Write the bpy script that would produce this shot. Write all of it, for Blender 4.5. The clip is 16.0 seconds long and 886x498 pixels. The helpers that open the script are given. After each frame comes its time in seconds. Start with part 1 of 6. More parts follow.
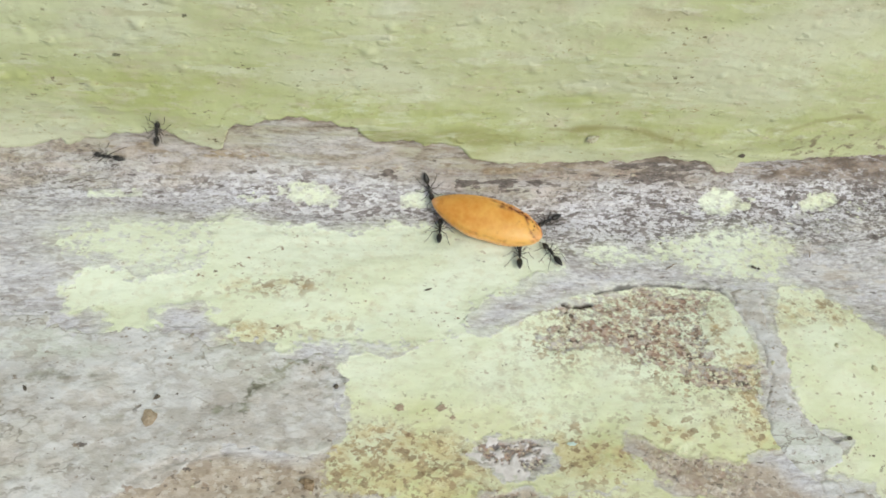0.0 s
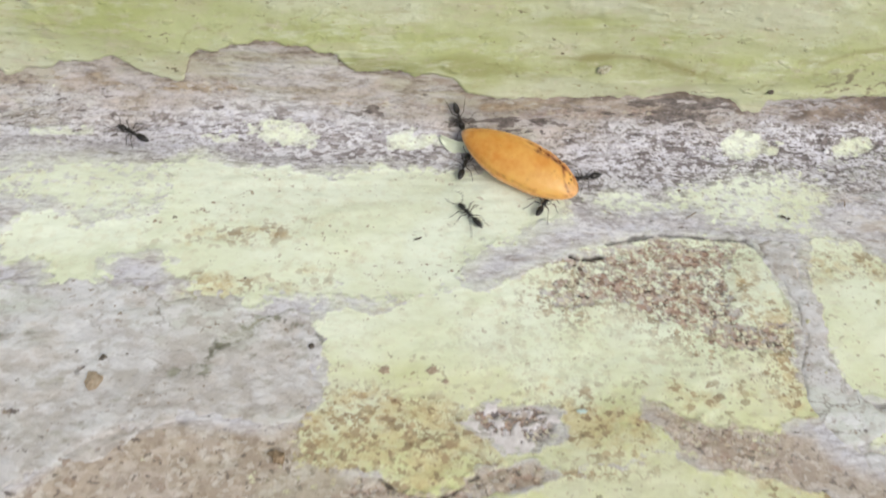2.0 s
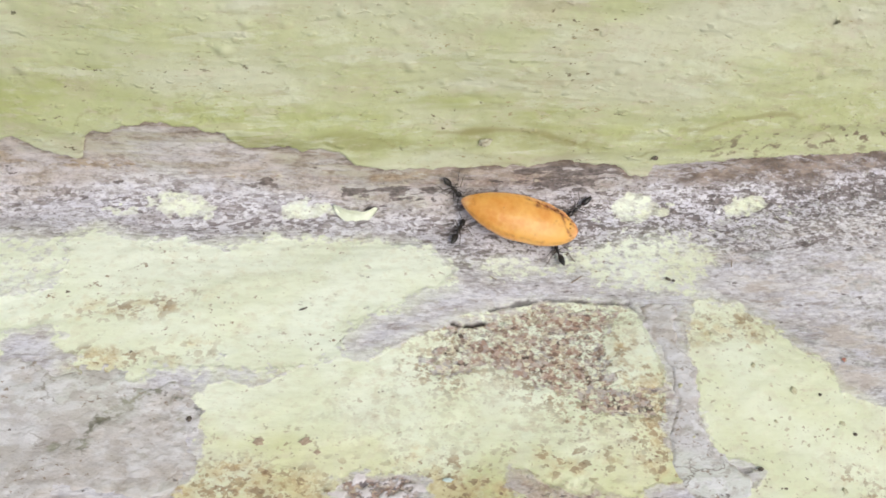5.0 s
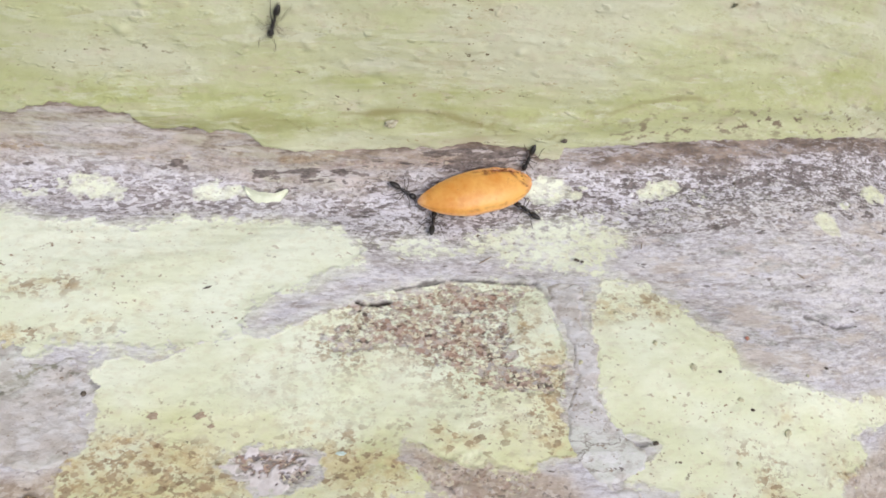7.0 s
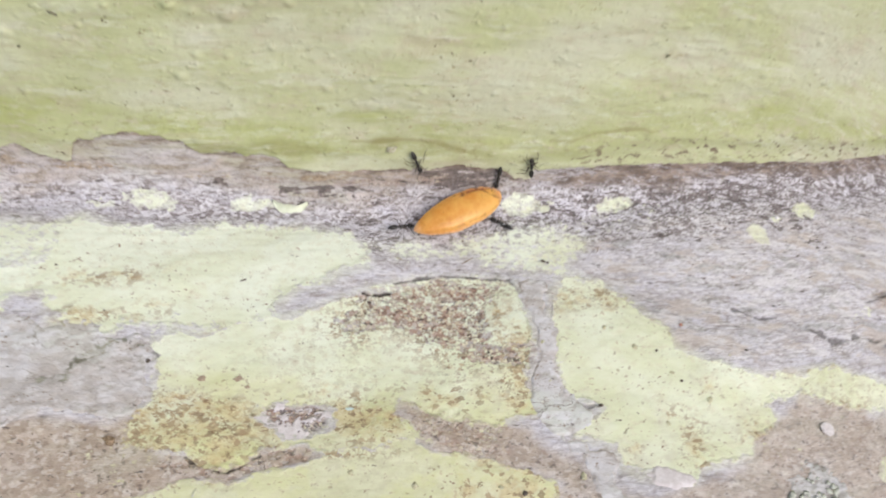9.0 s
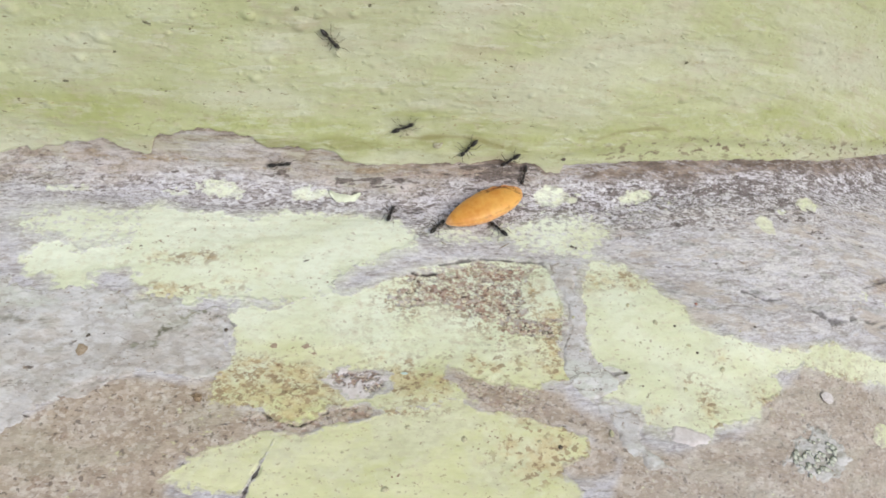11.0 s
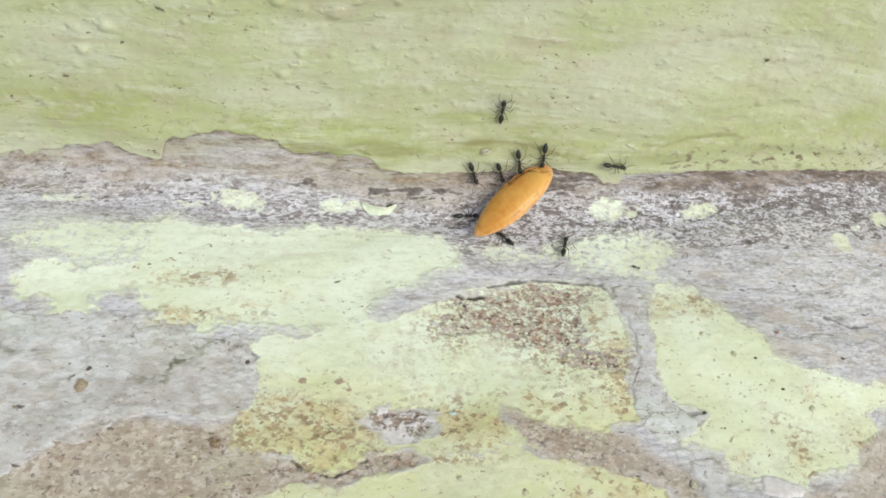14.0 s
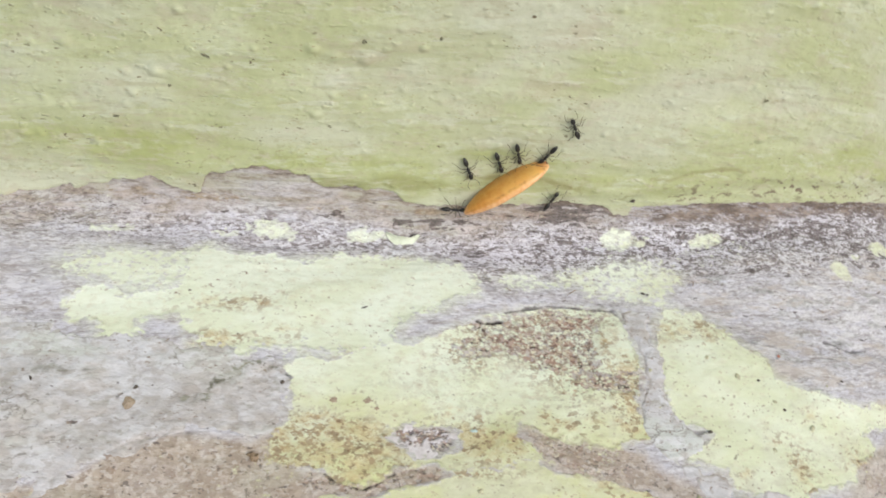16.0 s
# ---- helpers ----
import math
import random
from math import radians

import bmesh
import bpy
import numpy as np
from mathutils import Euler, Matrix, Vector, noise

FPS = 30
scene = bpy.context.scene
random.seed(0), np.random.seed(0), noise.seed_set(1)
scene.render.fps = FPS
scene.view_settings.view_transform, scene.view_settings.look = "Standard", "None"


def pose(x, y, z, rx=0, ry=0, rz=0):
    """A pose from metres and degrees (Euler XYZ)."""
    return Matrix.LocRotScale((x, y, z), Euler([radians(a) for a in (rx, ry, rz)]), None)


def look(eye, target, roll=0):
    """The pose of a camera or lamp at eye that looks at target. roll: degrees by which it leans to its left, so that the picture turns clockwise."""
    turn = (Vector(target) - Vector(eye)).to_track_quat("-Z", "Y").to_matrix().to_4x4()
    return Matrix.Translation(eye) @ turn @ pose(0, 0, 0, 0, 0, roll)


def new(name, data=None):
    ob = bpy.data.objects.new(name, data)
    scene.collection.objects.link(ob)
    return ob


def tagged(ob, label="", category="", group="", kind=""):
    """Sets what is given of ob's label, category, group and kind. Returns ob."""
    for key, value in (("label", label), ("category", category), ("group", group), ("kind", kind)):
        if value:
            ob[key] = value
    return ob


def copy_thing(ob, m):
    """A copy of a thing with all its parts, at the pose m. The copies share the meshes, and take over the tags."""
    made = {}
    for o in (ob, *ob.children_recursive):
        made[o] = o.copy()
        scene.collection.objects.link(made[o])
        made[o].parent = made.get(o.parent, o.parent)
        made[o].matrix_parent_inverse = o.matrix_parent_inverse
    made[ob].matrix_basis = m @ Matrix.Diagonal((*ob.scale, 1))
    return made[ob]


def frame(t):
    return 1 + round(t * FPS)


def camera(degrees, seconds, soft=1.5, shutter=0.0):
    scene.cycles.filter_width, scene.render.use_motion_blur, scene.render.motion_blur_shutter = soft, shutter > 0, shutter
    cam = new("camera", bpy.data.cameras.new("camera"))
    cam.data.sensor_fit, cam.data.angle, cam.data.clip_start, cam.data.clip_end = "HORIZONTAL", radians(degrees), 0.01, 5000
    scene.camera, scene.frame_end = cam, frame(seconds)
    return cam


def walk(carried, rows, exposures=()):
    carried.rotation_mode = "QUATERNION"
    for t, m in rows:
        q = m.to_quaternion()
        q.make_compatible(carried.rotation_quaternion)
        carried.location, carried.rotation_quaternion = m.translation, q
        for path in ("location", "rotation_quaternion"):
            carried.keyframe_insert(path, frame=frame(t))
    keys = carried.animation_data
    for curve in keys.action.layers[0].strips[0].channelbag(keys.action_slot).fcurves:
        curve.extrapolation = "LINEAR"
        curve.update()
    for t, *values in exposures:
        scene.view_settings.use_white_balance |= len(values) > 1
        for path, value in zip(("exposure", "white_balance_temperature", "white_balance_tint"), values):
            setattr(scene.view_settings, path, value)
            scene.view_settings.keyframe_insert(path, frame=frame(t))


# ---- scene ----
cam = camera(59.12, 16.0, soft=1.65, shutter=0.5)
CAMERA_ROWS = [
    (0, -0.03315, -0.06679, 0.08207, 35.889, -6.868, -1.792),
    (0.2, -0.03384, -0.06696, 0.08273, 35.867, -6.925, -1.841),
    (0.5, -0.03478, -0.06800, 0.08249, 35.950, -6.829, -1.740),
    (0.7, -0.03437, -0.06867, 0.08231, 35.947, -6.176, -1.753),
    (1, -0.03193, -0.06830, 0.08070, 36.037, -6.633, -1.659),
    (1.2, -0.03075, -0.06810, 0.07948, 35.762, -6.235, -1.785),
    (1.5, -0.03125, -0.06727, 0.07538, 35.168, -6.594, -1.763),
    (1.7, -0.03070, -0.06721, 0.07445, 35.082, -6.112, -1.813),
    (2, -0.03122, -0.06373, 0.07007, 34.840, -7.135, -2.019),
    (2.2, -0.02854, -0.06157, 0.07280, 35.532, -6.510, -1.984),
    (2.5, -0.02686, -0.06103, 0.06957, 36.388, -6.449, -2.125),
    (2.7, -0.02836, -0.06044, 0.07024, 35.819, -6.210, -1.927),
    (3, -0.02434, -0.06042, 0.07110, 35.784, -6.616, -2.004),
    (3.2, -0.02577, -0.06019, 0.07294, 35.226, -6.131, -1.819),
    (3.5, -0.02358, -0.06033, 0.07460, 35.558, -6.200, -1.594),
    (3.7, -0.02268, -0.05999, 0.07569, 35.015, -7.009, -2.261),
    (5.8, -0.01412, -0.06297, 0.07862, 35.891, -5.804, -1.884),
    (6, -0.01307, -0.06379, 0.07884, 35.729, -6.559, -2.008),
    (6.2, -0.01067, -0.06413, 0.07941, 36.012, -7.182, -2.550),
    (6.5, -0.00715, -0.06518, 0.07920, 36.273, -6.850, -2.439),
    (6.7, -0.00711, -0.06608, 0.07959, 36.654, -6.306, -2.343),
    (7, -0.00726, -0.06465, 0.07808, 36.469, -6.618, -2.434),
    (7.5, -0.00728, -0.06623, 0.07922, 36.087, -6.733, -2.222),
    (7.7, -0.00897, -0.06774, 0.08037, 36.452, -7.223, -2.351),
    (8, -0.00986, -0.06900, 0.08227, 36.519, -6.819, -2.205),
    (8.2, -0.01128, -0.07091, 0.08238, 36.389, -7.685, -2.441),
    (8.5, -0.00980, -0.07451, 0.08645, 37.220, -6.830, -2.098),
    (8.7, -0.00848, -0.07649, 0.08750, 37.322, -6.708, -1.841),
    (9, -0.00706, -0.08021, 0.09438, 37.979, -6.286, -1.870),
    (9.2, -0.01081, -0.08368, 0.09987, 38.402, -6.509, -1.878),
    (9.5, -0.01337, -0.08956, 0.10306, 38.384, -6.619, -1.739),
    (12, -0.01480, -0.09069, 0.10070, 38.046, -6.242, -1.423),
    (12.5, -0.01556, -0.08398, 0.09343, 38.158, -6.230, -1.797),
    (12.7, -0.01918, -0.08104, 0.08980, 38.396, -6.524, -1.273),
    (13, -0.01968, -0.07652, 0.08623, 38.176, -6.803, -1.723),
    (13.2, -0.02159, -0.07867, 0.08890, 38.573, -7.657, -1.212),
    (13.5, -0.02431, -0.08000, 0.09007, 38.778, -6.801, -1.435),
    (13.7, -0.02306, -0.08084, 0.09194, 38.684, -6.333, -1.688),
    (14, -0.02072, -0.07991, 0.09083, 38.817, -6.738, -1.418),
    (14.5, -0.02078, -0.08029, 0.09353, 39.402, -6.552, -1.555),
    (14.7, -0.02175, -0.08063, 0.09475, 39.349, -5.696, -2.086),
    (15, -0.02158, -0.08106, 0.09421, 40.007, -6.580, -1.430),
    (15.2, -0.01971, -0.08101, 0.09420, 39.488, -5.477, -1.901),
    (15.5, -0.02145, -0.08156, 0.09354, 39.358, -6.009, -0.924),
    (15.7, -0.02090, -0.08382, 0.09479, 39.983, -5.576, -0.949),
    (16, -0.02352, -0.08441, 0.09671, 40.645, -6.403, -0.952),
]

EXPOSURES = [(0.0, -0.13, 6680, 1), (1.5, -0.08, 6640, 7), (2.0, -0.13, 6640, 8), (2.5, -0.15, 6650, 8), (3.2, -0.15, 6660, 8), (3.5, -0.04, 6680, 8), (7.0, -0.06, 6480, 14), (8.5, -0.02, 6540, 13), (9.0, -0.06, 6550, 13), (9.5, -0.01, 6560, 13),
             (12.0, -0.20, 6540, 5), (12.5, -0.21, 6560, 4), (13.0, -0.1, 6550, 3), (14.5, -0.05, 6540, 4), (16.0, -0.05, 6520, 9)]
walk(cam, [(t, pose(x, y, z, rx, ry, rz)) for t, x, y, z, rx, ry, rz in CAMERA_ROWS], exposures=EXPOSURES)

# ---- light: a bright overcast sky, its sun spread wide behind cloud ----
SUN_UP, SUN_ROUND = 46.0, 148.0
world = bpy.data.worlds.new("overcast_sky")
scene.world = world
world.use_nodes = True
sky = world.node_tree.nodes.new("ShaderNodeTexSky")
sky.sky_type = "NISHITA"
sky.sun_disc = False
sky.sun_elevation, sky.sun_rotation = radians(SUN_UP), radians(SUN_ROUND)
sky.air_density, sky.dust_density = 1.0, 2.5
backing = world.node_tree.nodes["Background"]
backing.inputs["Strength"].default_value = 0.136
world.node_tree.links.new(sky.outputs["Color"], backing.inputs["Color"])
sun_data = bpy.data.lights.new("sun", "SUN")
sun_data.energy, sun_data.angle, sun_data.color = 2.0, radians(30), (1.0, 0.965, 0.92)
sun = new("sun", sun_data)
a_sun, b_sun = radians(SUN_UP), radians(SUN_ROUND)
sun.matrix_world = look((math.sin(b_sun) * math.cos(a_sun), math.cos(b_sun) * math.cos(a_sun), math.sin(a_sun)), (0, 0, 0))

# ---- the shape of the tree base, in centimetres: u along the groove, s across it ----
CM = 0.01
LEAN_BACK = math.atan2(1.0, 0.17)
FILLET = 0.55
ARC = FILLET * LEAN_BACK
TANGENT = FILLET * math.tan(LEAN_BACK / 2)


def value_noise(x, y, seed):
    xi, yi = np.floor(x).astype(np.int64), np.floor(y).astype(np.int64)
    fx, fy = x - xi, y - yi
    fx, fy = fx * fx * fx * (fx * (fx * 6 - 15) + 10), fy * fy * fy * (fy * (fy * 6 - 15) + 10)

    def cell(a, b):
        n = (a * 374761393 + b * 668265263 + seed * 974634777) & 0xFFFFFFFF
        n = ((n ^ (n >> 13)) * 1274126177) & 0xFFFFFFFF
        n = ((n ^ (n >> 16)) * 2246822519) & 0xFFFFFFFF
        return ((n ^ (n >> 15)) & 0xFFFF) / 32767.5 - 1.0

    a, b, c, d = cell(xi, yi), cell(xi + 1, yi), cell(xi, yi + 1), cell(xi + 1, yi + 1)
    return (a + (b - a) * fx) * (1 - fy) + (c + (d - c) * fx) * fy


def fbm(x, y, octaves, seed, gain=0.5):
    total, size = 0.0, 1.0
    x, y = 0.83 * x - 0.56 * y, 0.56 * x + 0.83 * y
    for k in range(octaves):
        total = total + size * value_noise(x * 2.03 ** k + 17.3 * k, y * 2.03 ** k - 9.1 * k, seed + k)
        size *= gain
    return total


def smooth(a, b, x):
    k = np.clip((x - a) / (b - a), 0.0, 1.0)
    return k * k * (3 - 2 * k)


def corner_line(u):
    """How far back the groove lies."""
    away = np.abs(u + 1.2)
    bend = np.where(u > -1.2, 0.025, 0.007)
    return 0.15 + bend * np.where(away < 8, away ** 2, 64 + 16 * (away - 8))


def across(u, s):
    """The coordinate across the grain, whose rows run a little askew to the groove."""
    return s + 1.05 * (corner_line(u) - 0.15) - 0.058 * u - 0.037 * np.clip(u - 3.0, 0.0, 5.0) ** 2


def base_shape(u, s):
    """The place (x, y, z) and the normal's angle in the y-z plane, without relief."""
    corner = corner_line(u)
    a = np.clip((s + ARC / 2) / FILLET, 0.0, LEAN_BACK)
    front, top = np.minimum(s + ARC / 2, 0.0), np.maximum(s - ARC / 2, 0.0)
    y = corner - TANGENT + FILLET * np.sin(a) + front + top * math.cos(LEAN_BACK)
    z = FILLET * (1 - np.cos(a)) + top * math.sin(LEAN_BACK)
    side, drop = np.clip(u - 3.0, 0.0, 5.0), np.maximum(-s - 2.5, 0.0)
    z = z - 0.045 * side ** 2 - 0.25 * np.maximum(u - 8.0, 0.0) - 0.010 * drop ** 2 - 0.06 * np.maximum(drop - 5, 0.0) ** 2
    return u, y, z, a


def relief(u, s):
    v = across(u, s)
    wall, groove = smooth(0.1, 0.9, s), smooth(-1.0, -0.2, s)
    soft = 0.05 * fbm(u * 0.45, v * 0.9, 2, 3)
    streaks = 0.016 * fbm(u * 0.9, v * 6.0, 3, 11) * (0.25 + 0.75 * groove) * (1 - 0.5 * wall)
    chips = 0.0045 * np.abs(fbm(u * 1.6, v * 3.2, 4, 31, 0.6)) * wall
    pits = 0.006 * fbm(u * 6, v * 7, 3, 23)
    ridge = 0.045 * np.exp(-((s - 1.0 - 0.10 * fbm(u * 0.5, u * 0.0 + 3, 2, 5)) / 0.16) ** 2) * (0.6 + 0.6 * value_noise(u * 0.6, u * 0 + 8, 9))
    return soft + streaks + chips + pits + ridge


def place_on(u, s, extra=0.0):
    x, y, z, a = base_shape(u, s)
    h = relief(u, s) + extra
    return np.stack([x, y - np.sin(a) * h, z + np.cos(a) * h], -1)


# ---- materials ----
class Nodes:
    """Short words for building one node material."""

    def __init__(self, name):
        self.mat = bpy.data.materials.new(name)
        self.mat.use_nodes = True
        self.tree = self.mat.node_tree
        self.shader = self.tree.nodes["Principled BSDF"]

    def put(self, socket, value):
        if isinstance(value, bpy.types.NodeSocket):
            self.tree.links.new(value, socket)
        elif isinstance(value, tuple) and len(value) == 3 and socket.type == "RGBA":
            socket.default_value = (*value, 1.0)
        else:
            socket.default_value = value

    def attr(self, name, out="Fac"):
        n = self.tree.nodes.new("ShaderNodeAttribute")
        n.attribute_name = name
        return n.outputs[out]

    def at_us(self, su, ss, off=0.0):
        n = self.tree.nodes.new("ShaderNodeMapping")
        n.inputs["Scale"].default_value = (su, ss, 1.0)
        n.inputs["Rotation"].default_value = (0.45, 0.35, 0.6)
        n.inputs["Location"].default_value = (off, off * 0.7, off * 0.3)
        self.tree.links.new(self.attr("us", "Vector"), n.inputs["Vector"])
        return n.outputs["Vector"]

    def local(self, k):
        c = self.tree.nodes.new("ShaderNodeTexCoord")
        n = self.tree.nodes.new("ShaderNodeMapping")
        n.inputs["Scale"].default_value = (k, k, k)
        self.tree.links.new(c.outputs["Object"], n.inputs["Vector"])
        return n.outputs["Vector"]

    def noise(self, vec, scale=1.0, detail=4.0, rough=0.55, warp=0.0):
        n = self.tree.nodes.new("ShaderNodeTexNoise")
        self.put(n.inputs["Vector"], vec)
        n.inputs["Scale"].default_value, n.inputs["Detail"].default_value = scale, detail
        n.inputs["Roughness"].default_value, n.inputs["Distortion"].default_value = rough, warp
        return n.outputs["Fac"]

    def cells(self, vec, scale, out="Distance"):
        n = self.tree.nodes.new("ShaderNodeTexVoronoi")
        self.put(n.inputs["Vector"], vec)
        n.inputs["Scale"].default_value = scale
        return n.outputs[out]

    def flakes(self, su, ss, off, warp=0.35):
        """Two random values for each of many small crooked chips."""
        where = self.at_us(su, ss, off)
        stir = self.tree.nodes.new("ShaderNodeTexNoise")
        self.put(stir.inputs["Vector"], where)
        stir.inputs["Scale"].default_value, stir.inputs["Detail"].default_value = 1.6, 3.0
        moved = self.tree.nodes.new("ShaderNodeVectorMath")
        moved.operation = "MULTIPLY_ADD"
        self.put(moved.inputs[0], stir.outputs["Color"])
        moved.inputs[1].default_value = (2 * warp, 2 * warp, 2 * warp)
        self.put(moved.inputs[2], where)
        apart = self.tree.nodes.new("ShaderNodeSeparateColor")
        self.put(apart.inputs[0], self.cells(moved.outputs["Vector"], 1.0, "Color"))
        return apart.outputs[0], apart.outputs[1]

    def palette(self, value, *stops):
        """One of several colours by the value, without blending: (from, colour)."""
        n = self.tree.nodes.new("ShaderNodeValToRGB")
        n.color_ramp.interpolation = "CONSTANT"
        points = n.color_ramp.elements
        for i, (at, colour) in enumerate(stops):
            e = points[i] if i < 2 else points.new(at)
            e.position, e.color = at, (*colour, 1.0)
        self.put(n.inputs[0], value)
        return n.outputs[0]

    def ramp(self, value, lo, hi, to_lo=0.0, to_hi=1.0):
        n = self.tree.nodes.new("ShaderNodeMapRange")
        n.interpolation_type = "SMOOTHSTEP"
        self.put(n.inputs["Value"], value)
        for key, v in (("From Min", lo), ("From Max", hi), ("To Min", to_lo), ("To Max", to_hi)):
            self.put(n.inputs[key], v)
        return n.outputs["Result"]

    def math(self, op, a, b=0.0):
        n = self.tree.nodes.new("ShaderNodeMath")
        n.operation = op
        self.put(n.inputs[0], a)
        self.put(n.inputs[1], b)
        return n.outputs[0]

    def mix(self, fac, a, b, blend="MIX"):
        n = self.tree.nodes.new("ShaderNodeMix")
        n.data_type, n.blend_type = "RGBA", blend
        self.put(n.inputs[0], fac)
        self.put(n.inputs[6], a)
        self.put(n.inputs[7], b)
        return n.outputs[2]

    def bump(self, height, depth, strength=1.0):
        n = self.tree.nodes.new("ShaderNodeBump")
        n.inputs["Strength"].default_value, n.inputs["Distance"].default_value = strength, depth
        self.put(n.inputs["Height"], height)
        self.put(self.shader.inputs["Normal"], n.outputs["Normal"])

    def done(self, colour, rough=0.8, spec=0.3):
        self.put(self.shader.inputs["Base Color"], colour)
        self.put(self.shader.inputs["Roughness"], rough)
        self.put(self.shader.inputs["Specular IOR Level"], spec)
        return self.mat


def specks(m, su, ss, off, lo, hi, spread=0.5):
    """Uneven dark specks, thicker in some places than in others."""
    crumbs = m.noise(m.at_us(su, ss, off), 1.0, 3.0, 0.6)
    where = m.noise(m.at_us(su * 0.08, ss * 0.08, off + 3.0), 1.0, 4.0, 0.65)
    return m.math("MULTIPLY", m.ramp(crumbs, lo, hi), m.ramp(where, spread - 0.04, spread + 0.12, 0.1, 1.0))


PALE, PALER, YELLOW, YELLOWER = (0.71, 0.755, 0.575), (0.765, 0.815, 0.675), (0.68, 0.69, 0.45), (0.59, 0.61, 0.325)


def lichen_colour(m):
    cloud = m.noise(m.at_us(0.9, 1.3, 1.0), 1.0, 5.0, 0.6)
    fine = m.noise(m.at_us(6.0, 8.0, 3.0), 1.0, 4.0, 0.62)
    c = m.mix(m.ramp(cloud, 0.38, 0.6), PALE, PALER)
    c = m.mix(m.attr("yellow"), c, m.mix(m.ramp(cloud, 0.35, 0.65), YELLOWER, YELLOW))
    c = m.mix(m.ramp(fine, 0.30, 0.50, 0.35, 0.0), c, (0.60, 0.565, 0.41))
    worn = m.ramp(m.noise(m.at_us(1.8, 2.8, 16.0), 1.0, 6.0, 0.72), 0.58, 0.72, 0.0, 0.6)
    c = m.mix(worn, c, m.mix(m.ramp(fine, 0.4, 0.6), (0.46, 0.375, 0.27), (0.64, 0.60, 0.45)))
    dull = m.ramp(m.noise(m.at_us(0.8, 1.1, 49.0), 1.0, 6.0, 0.68), 0.46, 0.60, 0.0, 0.65)
    c = m.mix(m.math("MULTIPLY", dull, m.attr("spotty")), c, m.mix(m.ramp(fine, 0.4, 0.6), (0.585, 0.58, 0.455), (0.68, 0.69, 0.55)))
    bits, bit_tone = m.flakes(21.0, 25.0, 86.0, 0.5)
    blot = m.ramp(m.math("ADD", m.noise(m.at_us(8.0, 10.5, 6.0), 1.0, 5.0, 0.68), m.math("MULTIPLY", m.math("SUBTRACT", bits, 0.5), 0.16)), 0.50, 0.56)
    c = m.mix(m.math("MULTIPLY", m.attr("stain"), m.math("MULTIPLY", blot, 0.8)), c, m.mix(bit_tone, (0.17, 0.11, 0.07), (0.47, 0.35, 0.22)))
    crumbs, tone = m.flakes(13.0, 16.0, 46.0, 0.5)
    burnt = m.ramp(m.math("ADD", m.attr("ochre"), m.math("MULTIPLY", m.math("SUBTRACT", m.noise(m.at_us(3.5, 4.5, 36.0), 1.0, 5.0, 0.68), 0.5), 3.2)), 0.35, 1.2, 0.0, 0.65)
    c = m.mix(m.math("MULTIPLY", burnt, m.ramp(m.attr("ochre"), 0.0, 0.3)), c, m.mix(m.ramp(fine, 0.35, 0.6), (0.47, 0.34, 0.17), (0.62, 0.53, 0.30)))
    c = m.mix(m.math("MULTIPLY", m.ramp(m.math("ADD", crumbs, m.math("MULTIPLY", m.math("SUBTRACT", fine, 0.5), 1.5)), 0.20, 0.16), m.ramp(m.attr("ochre"), 0.1, 0.7, 0.0, 0.7)), c, m.mix(tone, (0.20, 0.13, 0.08), (0.40, 0.29, 0.18)))
    c = m.mix(m.ramp(crumbs, 0.90, 0.93, 0.0, 0.2), c, m.mix(tone, (0.60, 0.53, 0.38), (0.76, 0.80, 0.62)))
    flakes = m.ramp(m.noise(m.at_us(8.0, 12.0, 26.0), 1.0, 3.0, 0.6), 0.665, 0.71, 0.0, 0.55)
    c = m.mix(flakes, c, (0.36, 0.275, 0.19))
    c = m.mix(specks(m, 7.0, 9.0, 9.0, 0.69, 0.72), c, (0.14, 0.11, 0.08))
    c = m.mix(specks(m, 12.0, 17.0, 2.0, 0.635, 0.68, 0.50), c, (0.28, 0.20, 0.13))
    spots = m.ramp(m.noise(m.at_us(13.0, 16.0, 81.0), 1.0, 2.0, 0.5), 0.645, 0.69, 0.0, 0.6)
    c = m.mix(m.math("MULTIPLY", spots, m.attr("spotty")), c, m.mix(m.ramp(fine, 0.45, 0.55), (0.22, 0.16, 0.10), (0.45, 0.35, 0.23)))
    return c, cloud, fine


